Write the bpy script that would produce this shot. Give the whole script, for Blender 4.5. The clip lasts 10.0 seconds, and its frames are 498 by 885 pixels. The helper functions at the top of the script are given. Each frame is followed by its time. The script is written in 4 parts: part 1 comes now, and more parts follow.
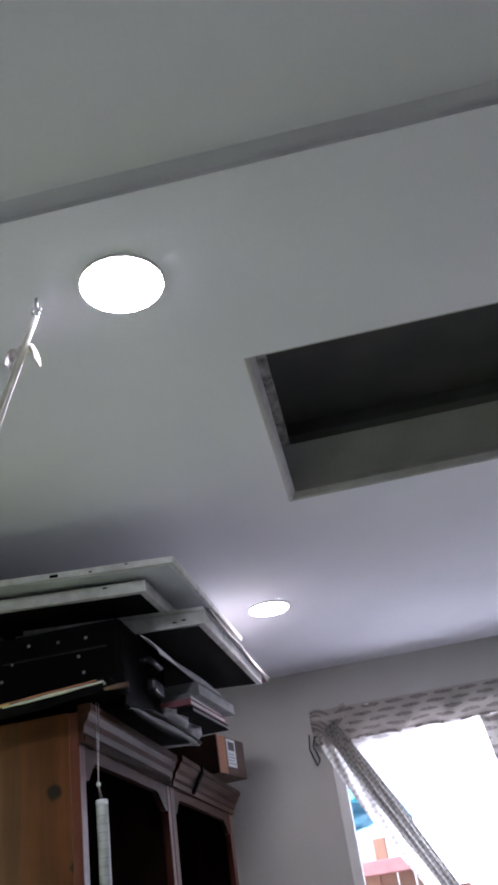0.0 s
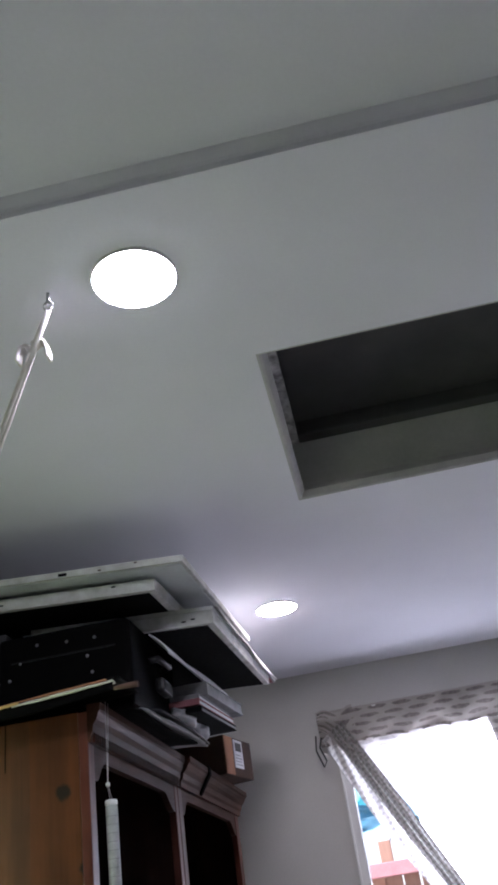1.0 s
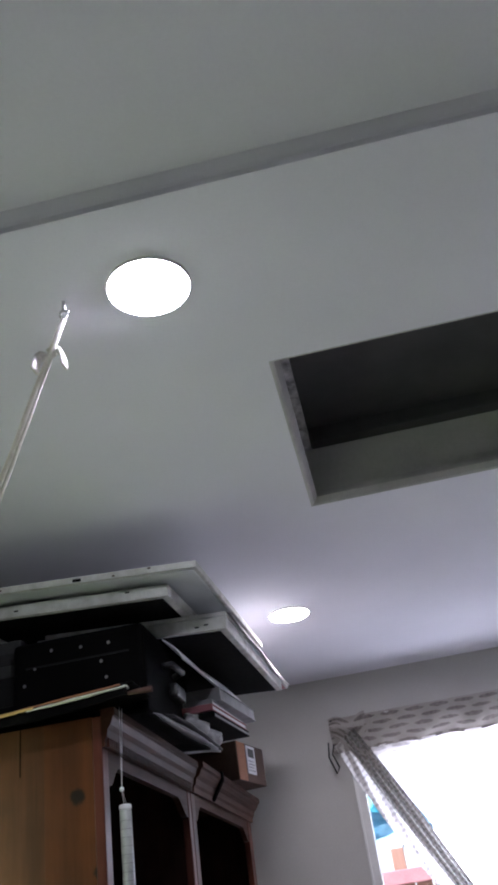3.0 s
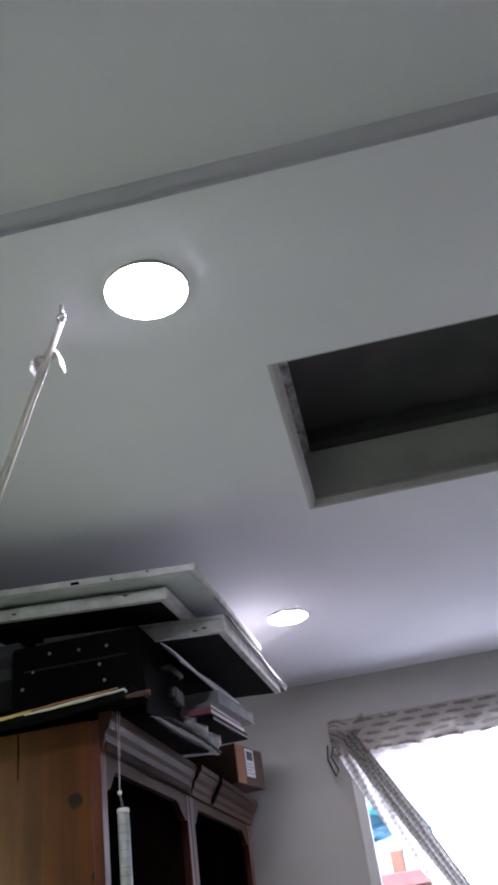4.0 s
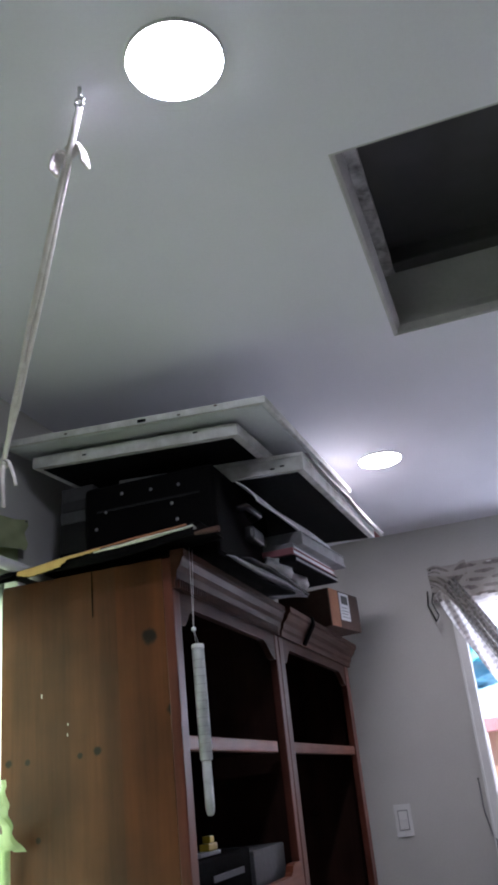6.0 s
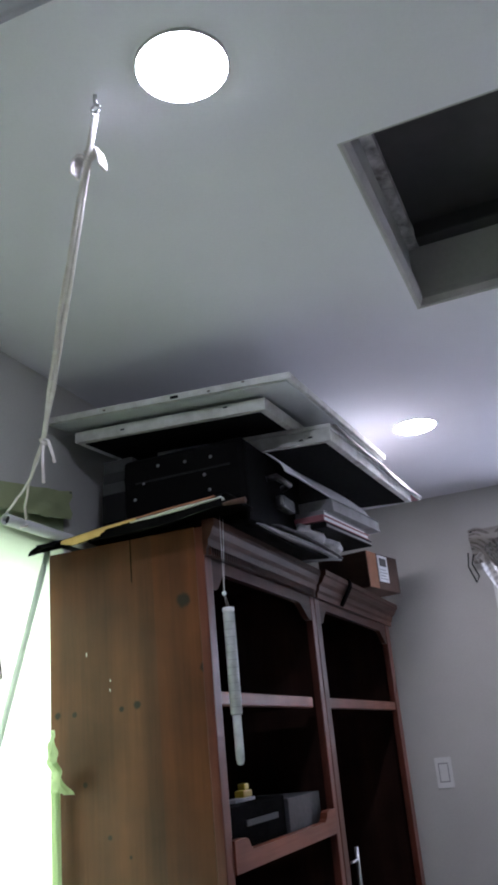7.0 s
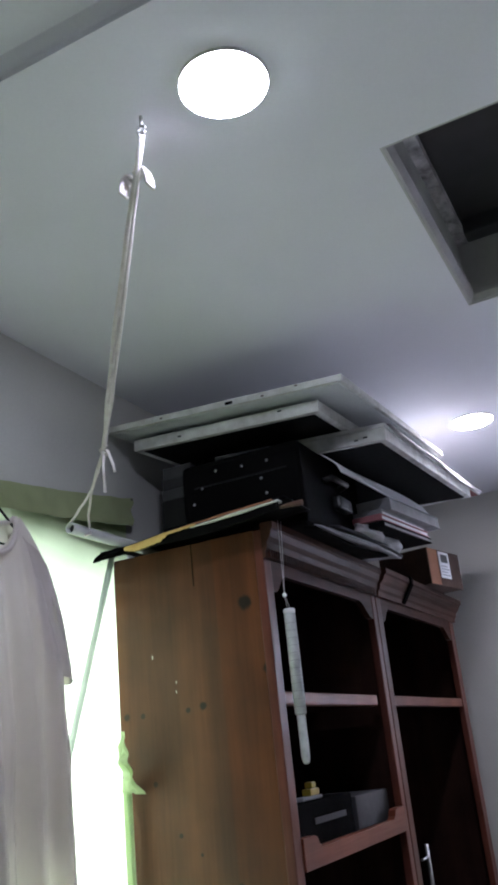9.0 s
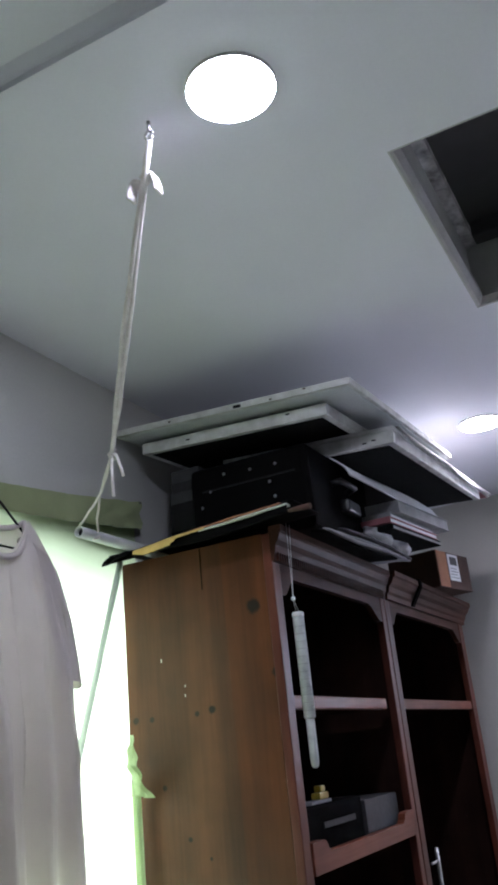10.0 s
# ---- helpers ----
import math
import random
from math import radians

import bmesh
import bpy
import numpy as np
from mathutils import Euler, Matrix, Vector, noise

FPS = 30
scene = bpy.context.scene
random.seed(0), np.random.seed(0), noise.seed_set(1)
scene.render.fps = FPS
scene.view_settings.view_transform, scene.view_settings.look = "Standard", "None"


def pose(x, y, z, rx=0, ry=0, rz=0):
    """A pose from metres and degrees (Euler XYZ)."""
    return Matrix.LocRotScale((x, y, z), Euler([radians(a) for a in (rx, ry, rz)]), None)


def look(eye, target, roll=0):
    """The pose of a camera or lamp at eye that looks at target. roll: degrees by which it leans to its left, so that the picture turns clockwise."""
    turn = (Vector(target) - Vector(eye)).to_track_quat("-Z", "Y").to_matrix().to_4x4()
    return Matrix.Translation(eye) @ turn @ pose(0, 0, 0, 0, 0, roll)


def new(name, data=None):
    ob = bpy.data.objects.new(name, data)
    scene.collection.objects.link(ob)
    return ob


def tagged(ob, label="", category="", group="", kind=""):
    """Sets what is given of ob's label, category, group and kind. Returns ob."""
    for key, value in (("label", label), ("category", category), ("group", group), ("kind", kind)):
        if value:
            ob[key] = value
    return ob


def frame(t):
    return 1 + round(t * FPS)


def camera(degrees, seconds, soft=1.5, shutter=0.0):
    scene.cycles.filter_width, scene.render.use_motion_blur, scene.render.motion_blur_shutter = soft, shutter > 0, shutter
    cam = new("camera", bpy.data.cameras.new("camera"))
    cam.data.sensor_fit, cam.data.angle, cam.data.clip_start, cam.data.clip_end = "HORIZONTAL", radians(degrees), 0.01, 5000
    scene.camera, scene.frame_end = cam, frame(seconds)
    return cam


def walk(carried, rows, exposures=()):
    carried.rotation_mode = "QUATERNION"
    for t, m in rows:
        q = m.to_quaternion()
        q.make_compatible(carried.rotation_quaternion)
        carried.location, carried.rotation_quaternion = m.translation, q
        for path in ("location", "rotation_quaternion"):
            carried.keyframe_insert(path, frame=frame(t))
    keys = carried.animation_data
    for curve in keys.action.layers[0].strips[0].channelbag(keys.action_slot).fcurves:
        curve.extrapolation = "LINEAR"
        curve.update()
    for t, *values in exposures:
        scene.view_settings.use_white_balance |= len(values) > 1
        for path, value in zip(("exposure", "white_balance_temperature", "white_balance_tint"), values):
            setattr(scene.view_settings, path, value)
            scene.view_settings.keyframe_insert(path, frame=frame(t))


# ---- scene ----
cam = camera(33.12, 10.0, soft=3.4)
# seconds, x, y, z, yaw, pitch, roll
ROWS = [
    (0.0, -0.002, 0.062, 1.365, 10.10, 30.28, 8.12),
    (0.5, -0.009, 0.067, 1.366, 10.23, 30.35, 7.95),
    (1.0, -0.024, 0.076, 1.366, 10.20, 30.44, 8.00),
    (1.5, -0.022, 0.073, 1.363, 10.22, 30.48, 7.89),
    (2.0, -0.024, 0.068, 1.362, 10.09, 30.55, 8.07),
    (2.5, -0.027, 0.066, 1.360, 10.92, 30.85, 7.64),
    (4.0, -0.021, 0.065, 1.365, 10.90, 31.04, 7.61),
    (4.5, -0.030, 0.065, 1.364, 11.49, 31.20, 7.30),
    (4.8, -0.025, 0.086, 1.357, 12.42, 31.20, 6.89),
    (5.0, -0.026, 0.132, 1.366, 13.29, 30.31, 6.58),
    (5.2, -0.023, 0.181, 1.354, 14.41, 29.28, 6.31),
    (5.5, -0.026, 0.260, 1.389, 16.07, 24.30, 8.43),
    (5.7, -0.016, 0.271, 1.382, 16.35, 22.46, 8.46),
    (6.0, 0.023, 0.271, 1.357, 18.61, 22.68, 5.83),
    (6.2, 0.044, 0.254, 1.337, 21.47, 22.79, 5.92),
    (7.3, 0.140, 0.197, 1.354, 23.24, 19.75, 5.10),
    (7.5, 0.140, 0.192, 1.355, 23.96, 19.86, 5.06),
    (8.0, 0.146, 0.183, 1.353, 25.89, 20.18, 5.34),
    (8.5, 0.150, 0.181, 1.352, 27.31, 20.42, 5.59),
    (9.0, 0.149, 0.180, 1.352, 27.25, 20.48, 5.64),
    (9.5, 0.150, 0.181, 1.353, 27.30, 20.52, 5.59),
    (10.0, 0.150, 0.179, 1.357, 27.83, 20.62, 5.58),
]
walk(cam, [(t, pose(x, y, z, 90 + pitch, roll, yaw)) for t, x, y, z, yaw, pitch, roll in ROWS],
     exposures=[(0.0, 1.02, 5900, 18.5), (5.0, 1.02, 5880, 18.5), (7.5, 1.17, 5620, 16.5), (10.0, 1.17, 5620, 16.5)])

# ---- light ----
world = bpy.data.worlds.new("sky")
scene.world = world
world.use_nodes = True
sky = world.node_tree.nodes.new("ShaderNodeTexSky")
sky.sky_type, sky.sun_disc = "NISHITA", False
sky.sun_elevation, sky.sun_rotation = radians(42), radians(-117)
world.node_tree.links.new(sky.outputs[0], world.node_tree.nodes["Background"].inputs[0])
world.node_tree.nodes["Background"].inputs[1].default_value = 0.15

sun = new("sun", bpy.data.lights.new("sun", "SUN"))
sun.data.energy, sun.data.angle, sun.data.color = 5.0, radians(0.5), (1.0, 0.96, 0.9)
sun.matrix_world = look((-8, -4, 8), (0, 0, 0))


def window_light(name, x, y, z, turn, w, h, power):
    lamp = new(name, bpy.data.lights.new(name, "AREA"))
    lamp.data.shape, lamp.data.size, lamp.data.size_y, lamp.data.energy = "RECTANGLE", w, h, power
    lamp.data.color = (0.91, 0.93, 1.0)
    lamp.matrix_world = pose(x, y, z, 90, 0, turn)
    return lamp


# sky light in the openings, behind the curtains
window_light("window_daylight", -1.21, 1.4, 1.35, -90, 1.2, 0.92, 5.0)
window_light("door_daylight", 0.73, 3.98, 1.68, 180, 1.35, 0.54, 11)

LAMP = 66.0     # glow of the ceiling lamps' diffusers


# ---- materials ----
def material(name, a, b, scale=6.0, rough=0.7, bump=0.15, fine=90.0, metal=0.0, stretch=(1, 1, 1), vary=0.0, spec=0.5,
             translucent=0.0, coat=0.0):
    """Two colours mixed by broad and fine noise, with relief; vary: spread of brightness from piece to piece."""
    m = bpy.data.materials.new(name)
    m.use_nodes = True
    n, l = m.node_tree.nodes, m.node_tree.links
    p = n["Principled BSDF"]
    tc = n.new("ShaderNodeTexCoord")
    mp = n.new("ShaderNodeMapping")
    mp.inputs["Scale"].default_value = stretch
    l.new(tc.outputs["Object"], mp.inputs[0])
    big, small = n.new("ShaderNodeTexNoise"), n.new("ShaderNodeTexNoise")
    for k, s, d in ((big, scale, 4), (small, fine, 3)):
        k.inputs["Scale"].default_value, k.inputs["Detail"].default_value = s, d
        l.new(mp.outputs[0], k.inputs["Vector"])
    add = n.new("ShaderNodeMath")
    add.operation = "MULTIPLY_ADD"
    add.inputs[1].default_value = 0.35
    l.new(small.outputs[0], add.inputs[0]), l.new(big.outputs[0], add.inputs[2])
    ramp = n.new("ShaderNodeMapRange")
    ramp.inputs[1].default_value, ramp.inputs[2].default_value = 0.45, 0.9
    l.new(add.outputs[0], ramp.inputs[0])
    mix = n.new("ShaderNodeMix")
    mix.data_type = "RGBA"
    mix.inputs[6].default_value, mix.inputs[7].default_value = (*a, 1), (*b, 1)
    l.new(ramp.outputs[0], mix.inputs[0])
    out = mix.outputs[2]
    if vary:
        oi, mr, hs = n.new("ShaderNodeObjectInfo"), n.new("ShaderNodeMapRange"), n.new("ShaderNodeHueSaturation")
        mr.inputs[3].default_value, mr.inputs[4].default_value = 1 - vary, 1 + vary
        l.new(oi.outputs["Random"], mr.inputs[0]), l.new(mr.outputs[0], hs.inputs["Value"]), l.new(out, hs.inputs["Color"])
        out = hs.outputs[0]
    l.new(out, p.inputs["Base Color"])
    rr = n.new("ShaderNodeMapRange")
    rr.inputs[3].default_value, rr.inputs[4].default_value = max(rough - 0.1, 0.03), min(rough + 0.1, 1)
    l.new(small.outputs[0], rr.inputs[0]), l.new(rr.outputs[0], p.inputs["Roughness"])
    p.inputs["Metallic"].default_value = metal
    p.inputs["Specular IOR Level"].default_value = spec
    p.inputs["Coat Weight"].default_value = coat
    if bump:
        bp = n.new("ShaderNodeBump")
        bp.inputs["Strength"].default_value, bp.inputs["Distance"].default_value = bump, 0.004
        l.new(add.outputs[0], bp.inputs["Height"]), l.new(bp.outputs[0], p.inputs["Normal"])
    if translucent:
        tr, ms = n.new("ShaderNodeBsdfTranslucent"), n.new("ShaderNodeMixShader")
        ms.inputs[0].default_value = translucent
        l.new(out, tr.inputs[0]), l.new(p.outputs[0], ms.inputs[1]), l.new(tr.outputs[0], ms.inputs[2])
        l.new(ms.outputs[0], n["Material Output"].inputs[0])
    return m


def glow(name, colour, strength):
    m = bpy.data.materials.new(name)
    m.use_nodes = True
    p = m.node_tree.nodes["Principled BSDF"]
    p.inputs["Base Color"].default_value = (0.9, 0.9, 0.9, 1)
    p.inputs["Emission Color"].default_value = (*colour, 1)
    p.inputs["Emission Strength"].default_value = strength
    return m


def glass(name, tint, rough=0.0, ior=1.45):
    m = bpy.data.materials.new(name)
    m.use_nodes = True
    p = m.node_tree.nodes["Principled BSDF"]
    p.inputs["Base Color"].default_value = (*tint, 1)
    p.inputs["Roughness"].default_value, p.inputs["IOR"].default_value = rough, ior
    p.inputs["Transmission Weight"].default_value = 1
    return m


def pine(name, a, b, knots=(), rough=0.45, axis="z", spec=0.08):
    """Stained pine: long grain along one axis, dark knots at given (x, z) places of the board's face."""
    st = {"z": (1, 1, 0.05), "y": (1, 0.05, 1), "x": (0.05, 1, 1)}[axis]
    m = material(name, a, b, scale=14, fine=120, rough=rough, bump=0.1, stretch=st, vary=0.2, spec=spec)
    n, l = m.node_tree.nodes, m.node_tree.links
    p = n["Principled BSDF"]
    out = p.inputs["Base Color"].links[0].from_socket
    tc = n.new("ShaderNodeTexCoord")
    # broad mottling from handling and age
    stain = n.new("ShaderNodeTexNoise")
    stain.inputs["Scale"].default_value, stain.inputs["Detail"].default_value = 5, 5
    l.new(tc.outputs["Object"], stain.inputs["Vector"])
    mr = n.new("ShaderNodeMapRange")
    mr.inputs[1].default_value, mr.inputs[2].default_value, mr.inputs[3].default_value, mr.inputs[4].default_value = 0.3, 0.7, 0.6, 1.15
    l.new(stain.outputs[0], mr.inputs[0])
    hs = n.new("ShaderNodeHueSaturation")
    l.new(mr.outputs[0], hs.inputs["Value"]), l.new(out, hs.inputs["Color"])
    out = hs.outputs[0]
    geo = n.new("ShaderNodeNewGeometry")
    wob = n.new("ShaderNodeTexNoise")
    wob.inputs["Scale"].default_value = 60
    l.new(geo.outputs["Position"], wob.inputs["Vector"])
    for kx, ky, kz, r in knots:
        d = n.new("ShaderNodeVectorMath")
        d.operation = "DISTANCE"
        d.inputs[1].default_value = (kx, ky, kz)
        l.new(geo.outputs["Position"], d.inputs[0])
        w = n.new("ShaderNodeMath")
        w.operation = "MULTIPLY_ADD"
        w.inputs[1].default_value = r * 0.9
        l.new(wob.outputs[0], w.inputs[0]), l.new(d.outputs["Value"], w.inputs[2])
        k = n.new("ShaderNodeMapRange")
        k.interpolation_type = "SMOOTHSTEP"
        k.inputs[1].default_value, k.inputs[2].default_value = r * 1.15, r * 1.75
        k.inputs[3].default_value, k.inputs[4].default_value = 1, 0
        l.new(w.outputs[0], k.inputs[0])
        mx = n.new("ShaderNodeMix")
        mx.data_type = "RGBA"
        mx.inputs[7].default_value = (0.012, 0.007, 0.005, 1)
        l.new(k.outputs[0], mx.inputs[0]), l.new(out, mx.inputs[6])
        out = mx.outputs[2]
    l.new(out, p.inputs["Base Color"])
    return m


def printed(name, ground, ink, cw, ch, axis, translucent):
    """Thin cloth with staggered rows of ragged leaf-shaped prints."""
    m = material(name, ground, tuple(c * 0.9 for c in ground), scale=30, fine=600, rough=0.9, bump=0.1, translucent=translucent)
    n, l = m.node_tree.nodes, m.node_tree.links
    tc, sep = n.new("ShaderNodeTexCoord"), n.new("ShaderNodeSeparateXYZ")
    wob, mixv = n.new("ShaderNodeTexNoise"), n.new("ShaderNodeMix")
    wob.inputs["Scale"].default_value, wob.inputs["Detail"].default_value = 45, 4
    mixv.data_type, mixv.blend_type = "RGBA", "LINEAR_LIGHT"
    mixv.inputs[0].default_value = 0.006
    l.new(tc.outputs["UV"], wob.inputs["Vector"])
    l.new(tc.outputs["UV"], mixv.inputs[6]), l.new(wob.outputs["Color"], mixv.inputs[7])
    l.new(mixv.outputs[2], sep.inputs[0])

    def math_node(op, x, y=None, z=None):
        k = n.new("ShaderNodeMath")
        k.operation = op
        for i, v in enumerate((x, y, z)):
            if v is None:
                continue
            if isinstance(v, (int, float)):
                k.inputs[i].default_value = v
            else:
                l.new(v, k.inputs[i])
        return k.outputs[0]
    v = math_node("DIVIDE", sep.outputs[1], ch)
    row = math_node("FLOOR", v)
    u = math_node("MULTIPLY_ADD", row, 0.37, math_node("DIVIDE", sep.outputs[0], cw))
    fu, fv = math_node("SUBTRACT", math_node("FRACT", u), 0.5), math_node("SUBTRACT", math_node("FRACT", v), 0.5)
    d = math_node("ADD", math_node("POWER", math_node("MULTIPLY", fu, 2.5), 2), math_node("POWER", math_node("MULTIPLY", fv, 3.7), 2))
    mask = n.new("ShaderNodeMapRange")
    mask.inputs[1].default_value, mask.inputs[2].default_value = 0.75, 1.1
    mask.inputs[3].default_value, mask.inputs[4].default_value = 1, 0
    l.new(d, mask.inputs[0])
    tone = n.new("ShaderNodeTexNoise")
    tone.inputs["Scale"].default_value = 70
    l.new(tc.outputs["UV"], tone.inputs["Vector"])
    amount = math_node("MULTIPLY", mask.outputs[0], math_node("MULTIPLY_ADD", tone.outputs[0], 1.1, 0.1))
    p = n["Principled BSDF"]
    old = p.inputs["Base Color"].links[0].from_socket
    mx = n.new("ShaderNodeMix")
    mx.data_type = "RGBA"
    mx.inputs[7].default_value = (*ink, 1)
    l.new(amount, mx.inputs[0]), l.new(old, mx.inputs[6]), l.new(mx.outputs[2], p.inputs["Base Color"])
    for k in n:
        if k.type == "BSDF_TRANSLUCENT":
            l.new(mx.outputs[2], k.inputs[0])
    return m


M = {}
M["ceiling"] = material("ceiling paint", (0.82, 0.812, 0.872), (0.76, 0.752, 0.808), scale=2.5, fine=160, rough=0.85, bump=0.06)
M["wall"] = material("grey wall paint", (0.56, 0.553, 0.53), (0.485, 0.479, 0.46), scale=2.2, fine=140, rough=0.75, bump=0.1)
M["floor"] = material("laminate", (0.55, 0.54, 0.53), (0.47, 0.46, 0.45), scale=5, stretch=(1, 0.1, 1), rough=0.5)
M["white"] = material("white enamel", (0.8, 0.8, 0.79), (0.72, 0.72, 0.71), scale=9, rough=0.4, bump=0.04)
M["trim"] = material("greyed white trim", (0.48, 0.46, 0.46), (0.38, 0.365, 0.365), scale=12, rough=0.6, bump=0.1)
M["flaky"] = material("flaking frame", (0.16, 0.15, 0.15), (0.82, 0.8, 0.8), scale=22, fine=70, rough=0.8, bump=0.4)
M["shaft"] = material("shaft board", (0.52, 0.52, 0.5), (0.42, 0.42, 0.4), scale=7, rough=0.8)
M["dark"] = material("dusty black cover", (0.03, 0.03, 0.03), (0.06, 0.06, 0.058), scale=7, fine=30, rough=0.55, bump=0.1)
M["black"] = material("black vinyl", (0.0026, 0.0025, 0.0024), (0.0045, 0.0043, 0.0042), scale=8, fine=200, rough=0.65, bump=0.15, spec=0.03)
M["pitch"] = material("dark opening", (0.006, 0.006, 0.006), (0.01, 0.01, 0.01), scale=8, rough=0.8, spec=0.0)
M["blackbox"] = material("black plastic", (0.004, 0.004, 0.004), (0.007, 0.007, 0.007), scale=10, rough=0.4, bump=0.03, spec=0.3)
M["steel"] = material("steel", (0.62, 0.62, 0.62), (0.5, 0.5, 0.5), scale=20, rough=0.3, metal=1.0, bump=0.02)
M["stud"] = material("dulled steel", (0.36, 0.36, 0.36), (0.25, 0.25, 0.25), scale=20, rough=0.45, metal=1.0, bump=0.02)
M["cord"] = material("white cotton cord", (0.8, 0.76, 0.74), (0.66, 0.6, 0.58), scale=60, fine=500, rough=0.9, bump=0.4)
M["acrylic"] = material("frosted acrylic", (0.66, 0.68, 0.66), (0.42, 0.44, 0.43), scale=40, rough=0.25, bump=0.05, translucent=0.3)
KN = ((-0.72, 1.914, 1.682, 0.016), (-0.85, 1.914, 1.467, 0.009), (-0.89, 1.914, 1.462, 0.006), (-1.015, 1.914, 1.462, 0.006),
      (-1.06, 1.914, 1.463, 0.008), (-0.675, 1.914, 1.53, 0.013), (-0.79, 1.914, 1.09, 0.011), (-0.93, 1.914, 1.2, 0.005),
      (-0.88, 1.914, 1.16, 0.004), (-0.99, 1.914, 1.31, 0.006))
M["dullpine"] = pine("weathered dusty pine", (0.097, 0.036, 0.0128), (0.046, 0.0162, 0.0061), KN, spec=0.2)
M["pine"] = pine("amber pine", (0.112, 0.036, 0.0098), (0.06, 0.018, 0.0052), KN, spec=0.2)
M["stile"] = pine("reddish stained pine", (0.12, 0.036, 0.022), (0.06, 0.018, 0.0115), rough=0.38, spec=0.2)
M["rail"] = pine("reddish pine rail", (0.165, 0.05, 0.026), (0.095, 0.028, 0.015), rough=0.38, axis="y", spec=0.18)
M["cornice"] = pine("dark dusty pine moulding", (0.07, 0.028, 0.0175), (0.03, 0.0118, 0.0078), rough=0.45, axis="y")
# same pine taken near black: the shade inside the bays is put into the colour
M["inside"] = pine("shade-darkened interior", (0.034, 0.017, 0.013), (0.021, 0.0105, 0.0085), rough=0.65, spec=0.0)
M["canvas"] = material("grey primed board", (0.6, 0.62, 0.63), (0.5, 0.52, 0.53), scale=6, fine=80, rough=0.7, bump=0.15)
# near black: shade beneath the canvases is put into the colour; also used on dark covers
M["under"] = material("shade-dark board", (0.01, 0.01, 0.0105), (0.006, 0.006, 0.0065), scale=5, rough=0.8, spec=0.03)
M["edge"] = material("worn white edge", (0.66, 0.66, 0.65), (0.42, 0.41, 0.39), scale=18, fine=60, rough=0.75, bump=0.3)
M["darkgrey"] = material("dark grey card", (0.024, 0.024, 0.025), (0.016, 0.016, 0.017), scale=12, rough=0.7)
M["bookgrey"] = material("grey book cloth", (0.06, 0.06, 0.06), (0.04, 0.04, 0.04), scale=12, rough=0.8)
M["boardtop"] = material("smudged grey board", (0.36, 0.35, 0.36), (0.26, 0.25, 0.26), scale=7, rough=0.7)
M["paper"] = material("white paper", (0.74, 0.74, 0.76), (0.64, 0.64, 0.67), scale=9, rough=0.85, bump=0.08)
M["greypaper"] = material("grey paper", (0.3, 0.3, 0.31), (0.2, 0.2, 0.21), scale=12, rough=0.8)
M["pink"] = material("faded pink cover", (0.34, 0.13, 0.14), (0.27, 0.095, 0.11), scale=14, rough=0.7)
M["orange"] = material("orange paper", (0.36, 0.16, 0.08), (0.28, 0.12, 0.06), scale=12, rough=0.8)
M["yellow"] = material("yellow card", (0.6, 0.42, 0.14), (0.5, 0.33, 0.1), scale=25, rough=0.85)
M["card"] = material("brown cardboard", (0.07, 0.033, 0.02), (0.05, 0.023, 0.014), scale=10, rough=0.85)
M["mint"] = material("pale aged paper", (0.6, 0.61, 0.54), (0.46, 0.47, 0.41), scale=12, rough=0.85)
M["plasticbag"] = material("white plastic bag", (0.5, 0.5, 0.52), (0.38, 0.38, 0.4), scale=30, rough=0.45, bump=0.3, translucent=0.2)
M["yellowplastic"] = material("yellow plastic", (0.4, 0.3, 0.02), (0.32, 0.23, 0.015), scale=12, rough=0.4)
M["green"] = material("lime curtain cloth", (0.6, 0.7, 0.45), (0.54, 0.65, 0.39), scale=9, fine=500, rough=0.9, translucent=0.6)
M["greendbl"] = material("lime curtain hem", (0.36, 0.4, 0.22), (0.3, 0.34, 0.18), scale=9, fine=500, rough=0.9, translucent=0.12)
M["shirt"] = material("pale grey cotton", (0.66, 0.6, 0.575), (0.58, 0.525, 0.505), scale=6, fine=700, rough=0.95, bump=0.1, translucent=0.3)
M["sheer"] = material("white sheer cloth", (0.88, 0.88, 0.89), (0.84, 0.84, 0.85), scale=12, fine=500, rough=0.9, translucent=0.85)
M["print"] = printed("printed curtain", (0.44, 0.41, 0.38), (0.15, 0.13, 0.125), 0.105, 0.036, "x", 0.22)
# paler copy of the print; part of the backlight is put into its colours
M["thinprint"] = printed("thin backlit printed cloth", (0.8, 0.78, 0.76), (0.4, 0.38, 0.38), 0.105, 0.036, "x", 0.75)
M["bunched"] = printed("bunched curtain cloth", (0.4, 0.385, 0.365), (0.2, 0.185, 0.175), 0.04, 0.02, "x", 0.25)
M["pane"] = glass("window glass", (1, 1, 1), 0.0, 1.05)
M["pvc"] = material("white tube", (0.5, 0.51, 0.5), (0.42, 0.43, 0.42), scale=14, rough=0.4, bump=0.03)
M["palepole"] = material("pale plastic pole", (0.8, 0.83, 0.8), (0.72, 0.76, 0.72), scale=14, rough=0.4, bump=0.03, translucent=0.55)
M["fence"] = material("bleached fence board", (0.5, 0.31, 0.22), (0.38, 0.21, 0.14), scale=10, stretch=(1, 1, 0.1), rough=0.85, vary=0.25)
M["fencerail"] = material("red painted rail", (0.66, 0.34, 0.34), (0.58, 0.26, 0.26), scale=10, rough=0.8)
M["tarp"] = material("blue tarpaulin", (0.5, 0.75, 0.84), (0.26, 0.52, 0.68), scale=9, rough=0.5, bump=0.2)
